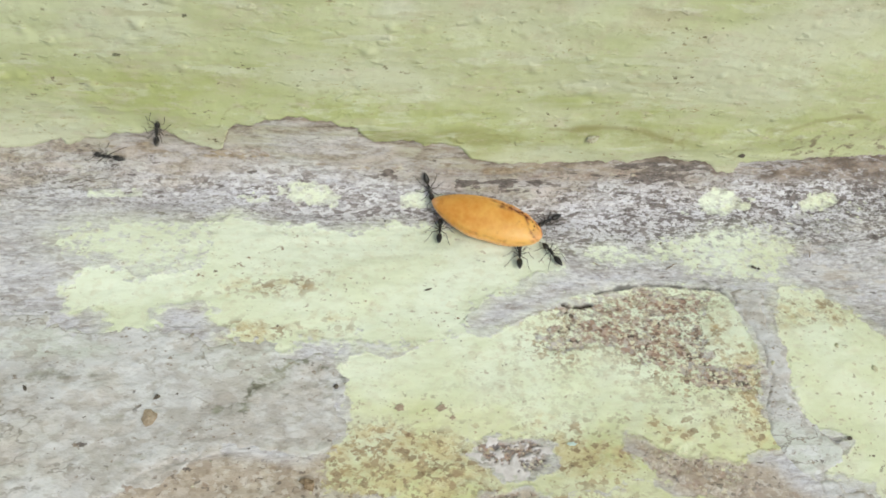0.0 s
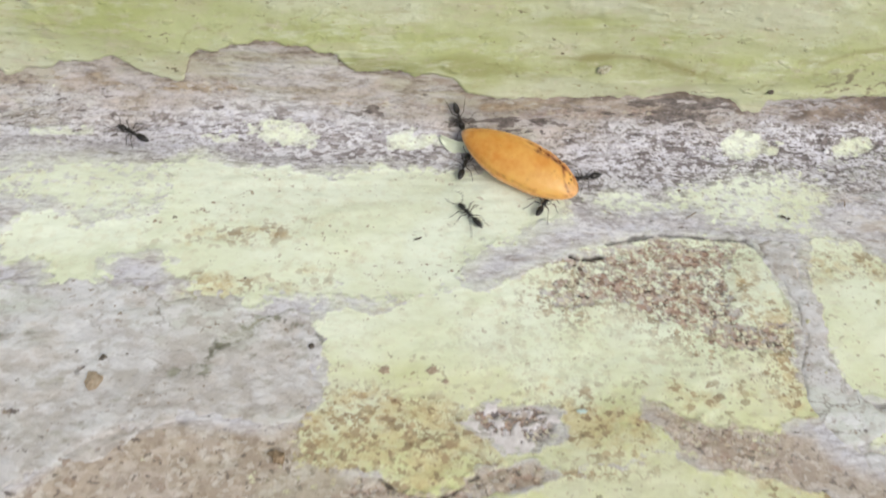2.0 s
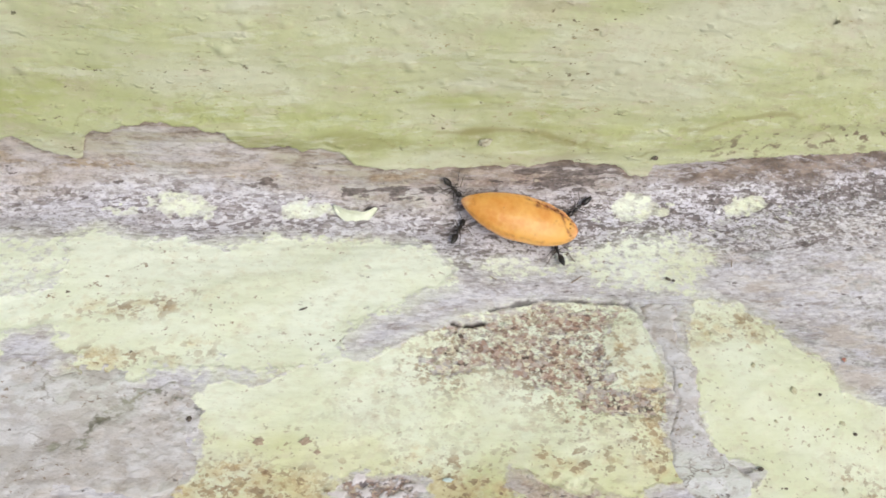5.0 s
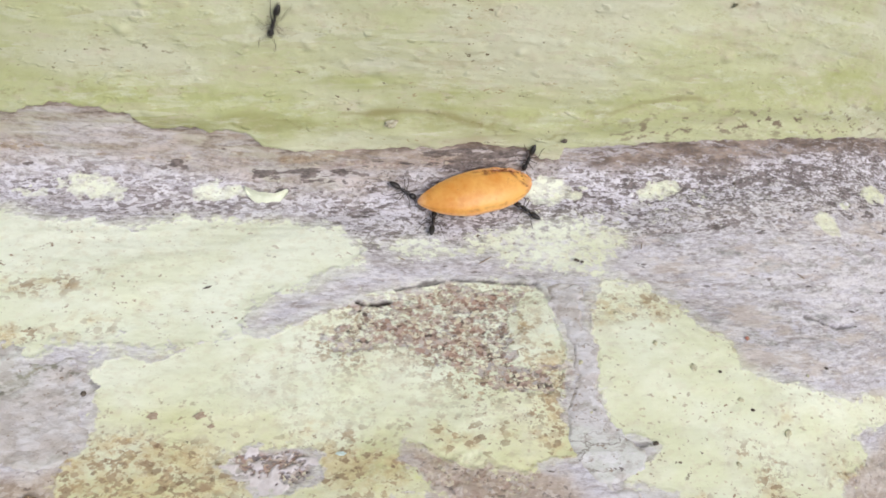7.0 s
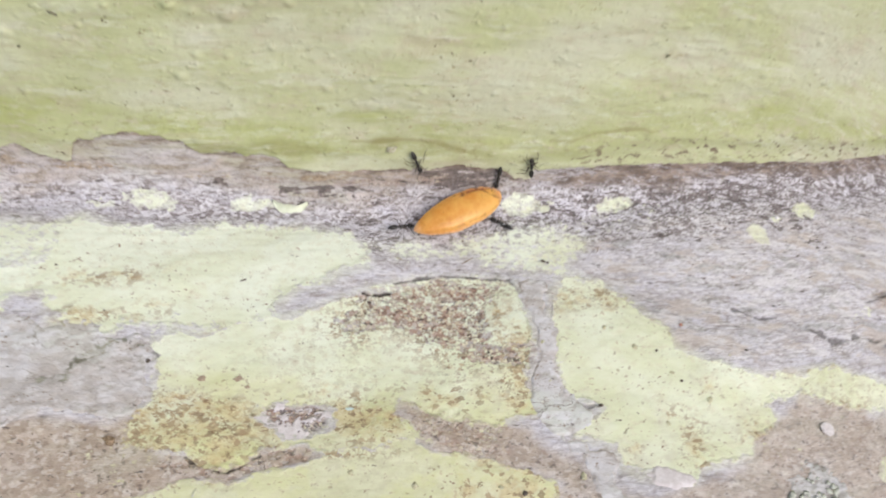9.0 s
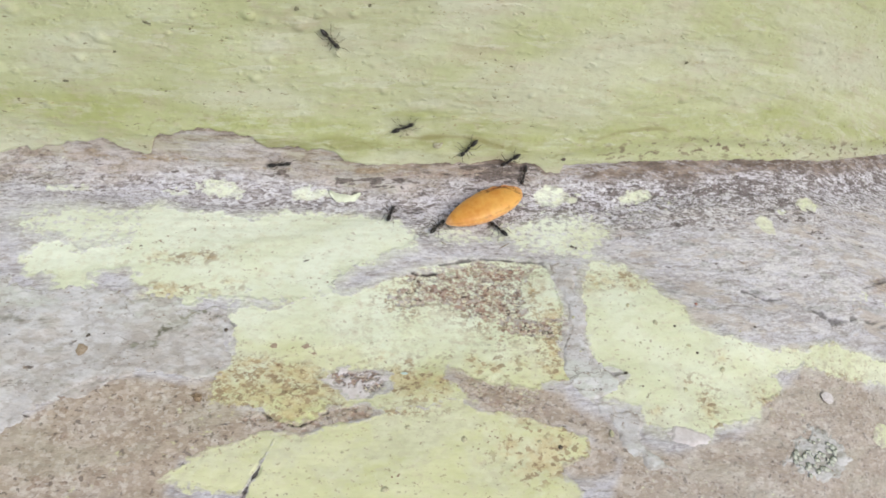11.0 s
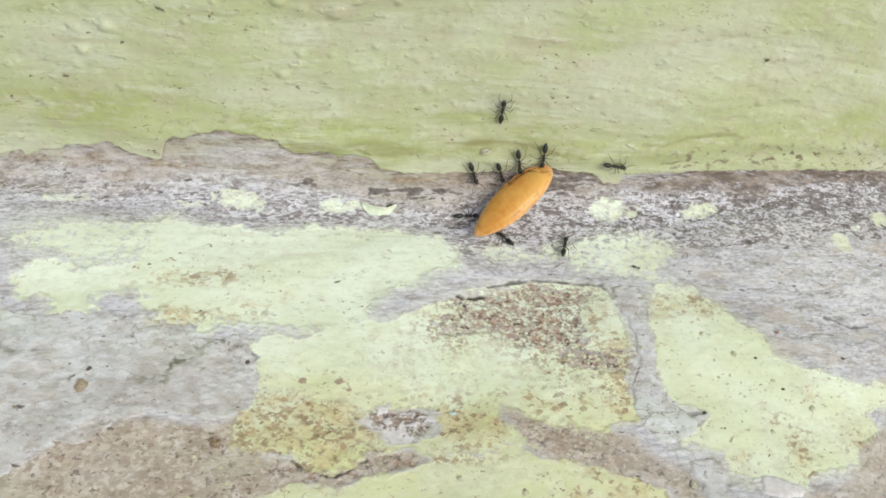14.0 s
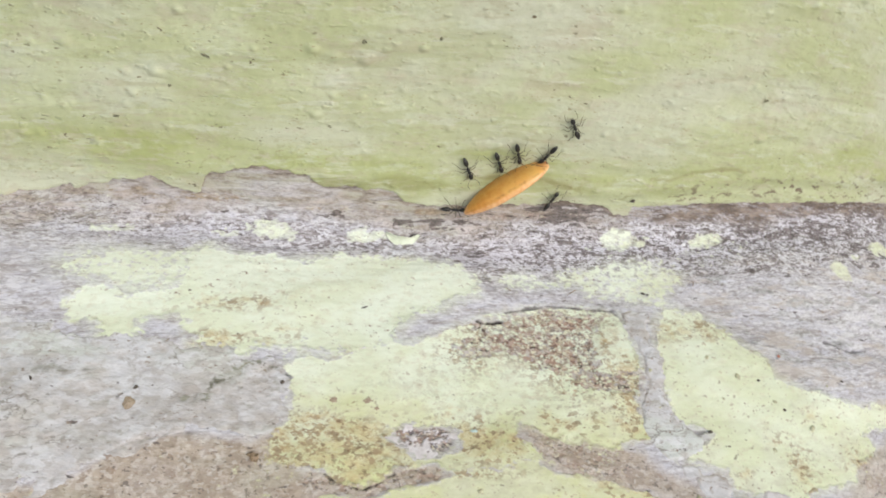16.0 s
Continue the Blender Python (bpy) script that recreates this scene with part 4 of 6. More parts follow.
# curl and lip lines also paint the shadow under the raised plates
crack = smooth(0.045, 0.018, line_field(U, S, CURL_LINE) / (0.5 + 0.5 * thin) + 0.025 * jag) + 0.7 * smooth(0.018, 0.004, line_field(U, S, LIP_LINE) / thin + 0.022 * jag + 0.01 * wander) * smooth(1.75, 1.3, U + 0.3 * wander)
crack += 0.8 * smooth(0.024, 0.006, line_field(U, S, FRONT_CRACK) / thin + 0.03 * jag) + 0.85 * smooth(0.05, 0.02, line_field(U, S, DEEP_CRACK[:3]) / thin + 0.035 * jag)
# shadow at the grey crust's edge above the tan, painted as a dark line
crack += 0.6 * smooth(0.028, 0.006, line_field(U, S, TAN_STEP) / thin + 0.04 * jag) * smooth(-0.4, 0.2, wander)
crack += 0.5 * smooth(0.016, 0.004, line_field(U, S, RIBBON_EDGE) / thin + 0.03 * jag)
for knot in (KNOT_LINE, KNOT_SPLIT):
    crack += 0.65 * smooth(0.05, 0.015, line_field(U, S, knot) / thin + 0.04 * jag)
for cu, cs, ru, rs in ((8.78, -2.74, 0.15, 0.09), (8.36, -2.80, 0.11, 0.08)):
    crack += 0.9 * smooth(0.0, 0.06, oval_field(U, S, cu, cs, ru, rs) + 0.06 * jag)
beige = smooth(2.4, 3.4, U) * smooth(-0.5, -1.0, S) * smooth(-4.4, -3.6, S)
lens = 0.8 * smooth(0.075, 0.03, line_field(U, S, [(7.28, -2.73), (7.61, -2.98), (8.4, -3.35), (8.83, -3.57)]) + 0.04 * wander)
for cu, cs, ru, rs, turn in ((6.99, -3.09, 0.58, 0.085, -9), (5.47, -2.55, 0.32, 0.06, -12), (4.87, -1.70, 0.42, 0.09, -6), (4.1, -1.35, 0.3, 0.05, -5), (5.9, -1.9, 0.35, 0.05, -8), (6.4, -2.3, 0.3, 0.05, -10), (3.6, -1.0, 0.3, 0.05, -4)):
    lens = np.maximum(lens, 0.85 * smooth(-0.02, 0.05, oval_field(U, S, cu, cs, ru, rs, turn) + 0.035 * jag))
scatter = np.random.default_rng(31)
for cu, cs, ru, tilt in zip(scatter.uniform(2.8, 8.6, 34), scatter.uniform(-3.4, -0.7, 34), scatter.uniform(0.08, 0.3, 34), scatter.uniform(-14, 0, 34)):
    lens = np.maximum(lens, 0.7 * smooth(-0.015, 0.03, oval_field(U, S, cu, cs - 0.12 * max(0.0, cu - 4.0), ru, 0.05, tilt) + 0.04 * jag - 0.01))
crack = np.clip(crack, 0, 1)
sunk = -0.022 * rust_shade_mask * smooth(-0.9, -1.3, S) - 0.012 * tan_mask - 0.04 * crack
sunk += 0.004 * rust_shade_mask * crumbled
keep_all = np.ones((len(all_u) - 1, len(all_s) - 1), bool)
aside = smooth(1.8, 2.4, U)
yellow = np.clip((0.15 * smooth(-1.7, -2.6, S + 0.35 * wander) + 0.85 * smooth(-2.7, -3.9, S + 0.4 * wander)) * (1 - aside) + aside * (0.24 + 0.12 * wander + 0.2 * smooth(-2.6, -4.2, S)), 0, 1)
stain = smooth(-0.25, 0.2, oval_field(U, S, -2.6, -3.72, 0.9, 0.5) + 0.15 * wander) + 0.22 * smooth(0.0, 0.4, outline_field(U, S, PATCH_MID) + 0.5 * wander - 0.3) + 0.55 * smooth(-0.1, 0.3, oval_field(U, S, -0.45, -3.55, 0.9, 0.25) + 0.15 * wander)
stain += 0.75 * smooth(-0.04, 0.08, oval_field(U, S, -4.25, -1.62, 0.42, 0.11, 8) + 0.08 * wander) + 0.75 * smooth(-0.04, 0.08, oval_field(U, S, -4.35, -2.2, 0.4, 0.12, 8) + 0.08 * wander)
stain += 0.7 * smooth(-0.35, 0.0, eroded + 0.1 * wander) + 0.6 * smooth(-0.1, 0.15, oval_field(U, S, 1.5, -3.1, 0.45, 0.5) + 0.15 * wander)
stain += 0.5 * smooth(-0.05, 0.1, oval_field(U, S, 2.75, -1.95, 0.4, 0.15, -15) + 0.1 * wander) + 0.6 * smooth(-0.05, 0.1, oval_field(U, S, 4.0, -4.3, 0.3, 0.35) + 0.12 * wander)
for ring in (PATCH_RIGHT, PATCH_MID, PATCH_FRONT):
    stain += 0.55 * smooth(0.10, 0.0, np.abs(outline_field(U, S, ring))) * smooth(-0.2, 0.5, wander)
stain += 0.45 * aside * smooth(-3.2, -4.4, S + 0.5 * wander) * smooth(-0.1, 0.4, wander)
stain = np.clip(stain, 0, 1)
spotty = 0.15 + 0.6 * smooth(-2.4, -3.4, S + 0.4 * wander) * (U < 2.2) + 0.75 * smooth(1.9, 2.3, U) + 0.5 * smooth(-0.6, 0.0, eroded)
ochre = 0 * U
for cu, cs, ru, rs, turn in ((1.55, -2.95, 0.28, 0.75, 0), (1.62, -3.62, 0.3, 0.25, 0), (-0.56, -3.6, 0.6, 0.28, 0), (-2.6, -3.75, 1.0, 0.55, 0), (3.8, -4.0, 0.25, 0.08, 0), (3.91, -4.42, 0.24, 0.22, 0),
                             (3.97, -4.8, 0.16, 0.2, 0), (4.84, -4.62, 0.1, 0.3, 0), (1.25, -4.75, 0.7, 0.4, 0), (-4.35, -1.6, 0.4, 0.1, 8), (-4.35, -2.2, 0.4, 0.1, 8), (2.75, -1.95, 0.35, 0.14, -15), (3.81, -3.95, 0.22, 0.08, -10), (4.36, -3.69, 0.16, 0.1, 30), (4.82, -4.6, 0.1, 0.18, 0), (3.08, -4.3, 0.12, 0.1, 0), (0.5, -3.3, 0.6, 0.15, -8), (-1.9, -3.3, 0.5, 0.12, 5)):
    ochre = np.maximum(ochre, 0.8 * smooth(-0.3, 0.2, oval_field(U, S, cu, cs, ru, rs, turn) + 0.1 * wander))
LOOKS = {"yellow": yellow, "ochre": ochre, "stain": stain, "spotty": np.clip(spotty, 0, 1)}
LOOKS = {"tan": tan_mask, "rust": rust_shade_mask, "dark": np.clip(dark_mask, 0, 1), "beige": beige, "band": band, "gold": gold, "lens": lens, "olive": olive, "pepper": np.clip(0.3 + fleck_mask + groove * (0.2 + 0.6 * smooth(-1.5, 0.5, U)) + 0.2 * smooth(2.0, 3.5, U), 0, 1) * (S < 0.9) * (0.78 + 0.22 * smooth(-2.5, 0.3, U)) * (0.3 + 0.7 * np.maximum(smooth(-1.4, -0.6, S), in_hole)), "fleck": np.clip(fleck_mask, 0, 1), "layer": layer_mask, **LOOKS}
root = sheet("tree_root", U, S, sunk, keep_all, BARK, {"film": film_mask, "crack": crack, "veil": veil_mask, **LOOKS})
tagged(root, "weathered grey bark of a tree root meeting the trunk's foot", "tree root", kind="structure")
ground = mesh_object("ground", [(-400, -400, -0.075), (400, -400, -0.075), (400, 400, -0.075), (-400, 400, -0.075)], [(0, 1, 2, 3)], SOIL)
tagged(ground, "dark bare soil around the tree", "ground", kind="structure")

around = [i * math.tau / 64 for i in range(64)]
stem = [((0.02 + r * math.cos(a)) * 1.0, 0.30 + r * math.sin(a), z) for z in (-0.08, 0.0, 0.1, 0.25, 0.5, 0.9)
        for a in around for r in [(0.235 - 0.03 * z + 0.03 * max(0.0, 0.05 - z) / 0.13) * (1 + 0.02 * math.sin(3 * a + 2 * z) + 0.012 * math.sin(7 * a))]]
trunk = mesh_object("tree_trunk", stem, [(k * 64 + i, k * 64 + (i + 1) % 64, k * 64 + 64 + (i + 1) % 64, k * 64 + 64 + i) for k in range(5) for i in range(64)], TRUNK)
tagged(trunk, "grey-green trunk rising behind its peeling foot", "tree trunk", kind="structure")


def islands(mask):
    """Numbers the connected areas of a grid of booleans, from 1."""
    parent, labels, before = [0], np.zeros(mask.shape, np.int32), []

    def top(a):
        while parent[a] != a:
            parent[a] = parent[parent[a]]
            a = parent[a]
        return a

    for r in range(mask.shape[0]):
        edges = np.flatnonzero(np.diff(np.concatenate([[0], mask[r].astype(np.int8), [0]])))
        runs = []
        for a, b in zip(edges[::2], edges[1::2]):
            k = 0
            for c, d, q in before:
                if c < b and a < d:
                    q = top(q)
                    k = q if not k else k
                    parent[q] = k
                    k = top(k)
            if not k:
                k = len(parent)
                parent.append(k)
            runs.append((a, b, k))
            labels[r, a:b] = k
        before = runs
    roots = np.array([top(i) for i in range(len(parent))])
    return roots[labels]


def crust(name, material, field, thick, label, category, group, attrs, rim=0.03, kind=""):
    """A thin crust on the bark wherever field (cm) is positive; loose fragments become its parts."""
    marks = islands(field > 0)
    codes, counts = np.unique(marks[marks > 0], return_counts=True)
    order = np.argsort(-counts)
    if not len(codes):
        return None
    lift = sunk - 0.012 + (thick + 0.012) * smooth(0, 2 * rim, field)
    made = []

    def skin(what, wanted):
        hit = np.isin(marks, wanted) & (marks > 0)
        keep = hit[:-1, :-1] | hit[1:, :-1] | hit[:-1, 1:] | hit[1:, 1:]
        rows, cols = np.flatnonzero(keep.any(1)), np.flatnonzero(keep.any(0))
        a, b, c, d = rows[0], rows[-1] + 2, cols[0], cols[-1] + 2
        cut = (slice(a, b), slice(c, d))
        return sheet(what, U[cut], S[cut], lift[cut], keep[a:b - 1, c:d - 1], material, {key: v[cut] for key, v in attrs.items()})

    main = tagged(skin(name, codes[order[:1]]), label, category, group, kind)
    for k in order[1:40]:
        if counts[k] > 45:
            skin("fragment", codes[k:k + 1]).parent = main
        else:
            made.append(codes[k])
    made += [codes[k] for k in order[40:] if counts[k] > 5]
    if made:
        grit = tagged(skin("grit", made), kind="stuff")
        grit.parent = main
    return main


# ---- green outer bark of the trunk's foot, peeled off along the groove ----
edge_s = np.interp(U, [p[0] for p in EDGE], [p[1] for p in EDGE])
ragged = 0.05 * (1 - 0.75 * smooth(-2.0, -1.0, U)) * fbm(U * 2.2, S * 1.0, 4, 61, 0.6) + 0.016 * fbm(U * 9, S * 5, 3, 67) + 0.03 * np.abs(fbm(U * 3.1, S * 2.0, 3, 69))
green_field = S - edge_s + ragged
moss = np.clip(0.9 * np.exp(-((S - 1.15 - 0.2 * wander) / 0.42) ** 2) + 0.45 * smooth(0.1, 0.7, fbm(U * 0.5, S * 0.9, 3, 71)), 0, 1)
# creases drawn only as painted dark lines of shade, without a fold
crease_shade = 0.7 * smooth(0.07, 0.015, line_field(U, S, WALL_CREASE) + 0.03 * wander) + 0.6 * smooth(0.05, 0.01, line_field(U, S, SIDE_CREASE) + 0.02 * wander) + 0.5 * smooth(0.03, 0.01, line_field(U, S, FINE_CREASE)) + 0.5 * smooth(0.03, 0.01, np.abs(S - edge_s - 0.35 + 0.2 * wander)) * smooth(0.1, 0.5, jag)
# dark olive streak along the green bark, a little above its edge
olive_streak = 0.75 * smooth(0.26, 0.04, line_field(U, S, [(-3.0, 0.9), (-2.0, 0.98), (-1.0, 0.98), (-0.32, 1.10), (0.5, 1.06), (1.2, 0.95)]) + 0.12 * wander)
freckle = smooth(1.6, 3.5, U) * np.exp(-((S - 0.75) / 0.28) ** 2)
bumps = 0 * U
knobs = np.random.default_rng(77)
for cu, cs, ru, rise in zip(knobs.uniform(-8.4, 7.8, 240), knobs.uniform(0.9, 4.5, 240), 0.022 + 0.055 * knobs.uniform(0, 1, 240) ** 3, knobs.uniform(0.35, 0.75, 240)):
    a, b = np.searchsorted(all_u, (cu - 0.3, cu + 0.3))
    c, d = np.searchsorted(all_s, (cs - 0.3, cs + 0.3))
    near = (slice(a, b), slice(c, d))
    bumps[near] = np.maximum(bumps[near], ru * rise * np.exp(-(((U[near] - cu) / ru / 1.25) ** 2 + ((S[near] - cs) / ru) ** 2) ** 1.3 * (1 + 0.5 * jag[near])))
crust("green_bark", GREEN, green_field, 0.035 - 0.022 * smooth(-2.0, -1.0, U) + bumps, "smooth yellow-green outer bark peeling above the groove", "bark", "", {"moss": moss, "crease_shade": crease_shade, "freckle": freckle, "olive_streak": olive_streak}, rim=0.02, kind="structure")

# ---- crusts on the root: grey below, pale lichen above ----
pale = "pale yellow-green crusty lichen patch with ragged edges on grey bark"
scar = np.clip(smooth(0.07, 0.02, line_field(U, S, SQUIGGLE) + 0.04 * jag + 0.03 * wander) + 0.6 * smooth(0.05, 0.01, line_field(U, S, PATCH_SEAM) + 0.03 * jag) + 0.5 * smooth(0.03, 0.008, line_field(U, S, OLD_CRACK) + 0.03 * jag + 0.04 * wander) + 0.8 * smooth(0.0, 0.05, oval_field(U, S, -3.55, -2.62, 0.2, 0.07, 20) + 0.04 * jag)
               + 0.7 * smooth(0, 0.05, oval_field(U, S, -4.0, -2.95, 0.13, 0.06) + 0.04 * jag), 0, 1)


def lichen_crust(name, field, thick, label, group, sharp, rim=0.03, cap=1.4, veil=0.5):
    """Lichen that thins out towards its edge: the smaller sharp, the wider the broken margin."""
    looks = {**LOOKS, "film": np.clip(0.12 + sharp * field, 0, cap), "crack": 0 * field, "veil": veil * smooth(-0.02, 0.06, field)}
    return crust(name, BARK, field, thick, label, "lichen", group, looks, rim)


grey = outline_field(U, S, GREY_PATCH) + rough_edge * 1.8 + 0.05 * wander - 0.15 * np.maximum(0, holes - 0.6)
scar = np.clip(scar + 0.6 * smooth(0.02, 0.0, np.abs(grey - 0.07 - 0.03 * jag)) * smooth(-0.2, 0.3, wander) + 0.4 * smooth(0.015, 0.0, np.abs(grey - 0.16 - 0.03 * wander)) * smooth(0.2, -0.3, wander), 0, 1)
warm = np.clip(0.45 * smooth(-5.6, -4.2, U + 0.5 * wander) * smooth(-2.3, -2.9, S) + 0.4 * smooth(-2.9, -3.7, S + 0.4 * wander) + 0.35 * smooth(0.15, 0.5, wander), 0, 1)
crust("grey_crust", GREY, grey, 0.009, "pale lavender-grey scaly crust with olive scars on bark", "bark crust", "grey crusts", {"scar": scar, "warm": warm})
ribbon = outline_field(U, S, RIBBON) + rough_edge * 0.9 + 0.02 * jag
# brown rim: own colour on the right, painted shadow line on the left
ribbon_crust = crust("grey_crust", GREY, ribbon, 0.018, "winding ribbon of pale grey crust between lichen lobes", "bark crust", "grey crusts", {"scar": 0.5 * smooth(0.05, 0.0, ribbon) * smooth(0.0, 0.4, wander), "warm": np.clip(0.1 + 0.3 * wander + 0.9 * smooth(0.10, 0.0, ribbon + 0.04 * jag), 0, 1)})
scaly_crust = crust("grey_crust", GREY, oval_field(U, S, 5.6, -5.62, 0.62, 0.42) + 0.12 * jag + 0.12 * wander, 0.015, "dark grey-green rough crust at the root's front", "bark crust", "grey crusts", {"scar": 0.4 + 0.3 * wander, "warm": 0.1 + 0 * U})
crust("pink_scale", PINK, oval_field(U, S, 3.42, -4.8, 0.42, 0.19, -24) + rough_edge * 0.8, 0.03, "small pinkish-white scale beside a lichen lobe", "bark crust", "grey crusts", {})
hole_skin = np.minimum(outline_field(U, S, HOLE) + 0.11 + rough_edge, 0.03 - 0.28 * (crumbled + 0.6 * smooth(-1.6, -1.2, U) - 0.28))
crust("pink_scale", PINK, hole_skin, 0.003, "broken pinkish-white scale with brown pits", "bark crust", "grey crusts", {}, 0.015)
lichen_crust("lichen_patch", outline_field(U, S, PATCH_BANK) + rough_edge * 1.4 + 0.03 * jag + 0.10 - 0.12 * np.maximum(0, holes - 0.6), 0.006, pale, "lichen patches", 4.5)
mid = outline_field(U, S, PATCH_MID) + rough_edge + 0.04
mid = np.minimum(mid, -outline_field(U, S, HOLE) - rough_edge * 1.2)
gnawed = smooth(-0.25, 0.15, eroded + 0.08 * wander)
mid = np.minimum(mid, 0.12 + 0.6 * (1 - gnawed) - 0.20 * gnawed + 0.10 * holes + 0.12 * crumbled)
mid = np.minimum(mid, np.minimum(1.5 * line_field(U, S, LIP_LINE) - 0.01, line_field(U, S, CURL_LINE) - 0.045))
lichen_crust("lichen_patch", mid, 0.009, "large pale yellow lichen patch with an eroded brown middle", "lichen patches", 7.0)
front = np.minimum(outline_field(U, S, PATCH_FRONT) + rough_edge + 0.04, 3.0 * line_field(U, S, DEEP_CRACK) + 0.02 - 0.12 * smooth(-4.9, -5.4, S) + 0.05 * jag)
front_patch = lichen_crust("lichen_patch", front, 0.011, "yellow-green lichen patch split by a dark crack", "lichen patches", 6.5)
right_patch = lichen_crust("lichen_patch", outline_field(U, S, PATCH_RIGHT) + rough_edge + 0.02 * jag + 0.045, 0.012, "pale yellow lichen lobe with rust stains on bark", "lichen patches", 7.0)


def granules(patch, spots):
    """Small raised grains of lichen on a patch, each a part of it."""
    for i, (u, s) in enumerate(spots):
        bm = bmesh.new()
        bmesh.ops.create_icosphere(bm, subdivisions=2, radius=1.0)
        size = 0.02 + 0.012 * (i % 3)
        for v in bm.verts:
            v.co *= 0.85 + 0.5 * noise.noise(v.co * 1.5 + Vector((u * 5, s * 5, i)))
            v.co = Vector((v.co.x * size * 1.4, v.co.y * size, v.co.z * size * 0.4)) * CM
        grain = part("granule", bm, GRAIN, patch)
        grain.matrix_world = on_bark(u, s, 40 * i, 0.0)


GRANULES = [(ribbon_crust, ((2.0, -3.2), (1.95, -2.6), (2.3, -4.6))), (front_patch, ((-1.6, -4.7), (-0.7, -4.3), (0.1, -4.5), (0.7, -4.8), (1.2, -4.6), (-1.0, -5.2), (0.4, -5.4))),
            (right_patch, ((2.5, -2.0), (2.9, -2.5), (3.3, -2.9), (3.0, -3.2), (3.8, -3.4), (4.3, -3.9), (4.8, -3.3), (3.6, -4.1)))]
for cu, cs, ru, rs, turn in ((-3.89, -0.09, 0.36, 0.15, -4), (-6.48, -0.39, 0.32, 0.10, 8), (-2.34, -0.07, 0.25, 0.085, 6), (1.78, -0.06, 0.52, 0.16, -2), (3.52, -0.2, 0.26, 0.08, 0),
                            (6.2, -1.15, 0.22, 0.15, -40), (7.6, -0.6, 0.4, 0.14, 0), (-4.75, -0.2, 0.2, 0.05, 0), (7.32, -5.63, 0.3, 0.2, 0), (-6.39, -4.34, 0.35, 0.14, 45), (6.74, -0.8, 0.1, 0.06, 0)):
    lichen_crust("lichen_fleck", oval_field(U, S, cu, cs, ru, rs, turn) + rough_edge * 0.9 + 0.06 - 0.05 * np.maximum(0, holes), 0.006,
                 "small pale lichen fleck on the bark", "lichen flecks", 5.0, 0.02, 0.62, 0.75)


# ---- seed ----
def ring_mesh(rings, close_ends=True):
    """A bmesh skinned over rings of equally many points."""
    bm = bmesh.new()
    vs = [[bm.verts.new(p) for p in ring] for ring in rings]
    n = len(rings[0])
    for a, b in zip(vs, vs[1:]):
        for i in range(n):
            bm.faces.new((a[i], a[(i + 1) % n], b[(i + 1) % n], b[i]))
    if close_ends:
        bm.faces.new(vs[0][::-1])
        bm.faces.new(vs[-1])
    return bm


SEED_HALF, SEED_WIDE, SEED_TALL = 0.765, 0.282, 0.16


def seed_section(x):
    """Half width, height and sideways shift of the husk at x, in centimetres."""
    k = max(-1.0, min(1.0, x / SEED_HALF))
    w = SEED_WIDE * max(0.0, 1 - abs(k) ** (2.4 if k > 0 else 1.9)) ** (0.62 if k > 0 else 0.76) + 0.012
    h = SEED_TALL * max(0.0, 1 - abs(k) ** 2.2) ** 0.6 + 0.012
    return w, h, 0.02 * math.sin(3 * x) + (0.035 * k ** 3 if k > 0 else 0.0)


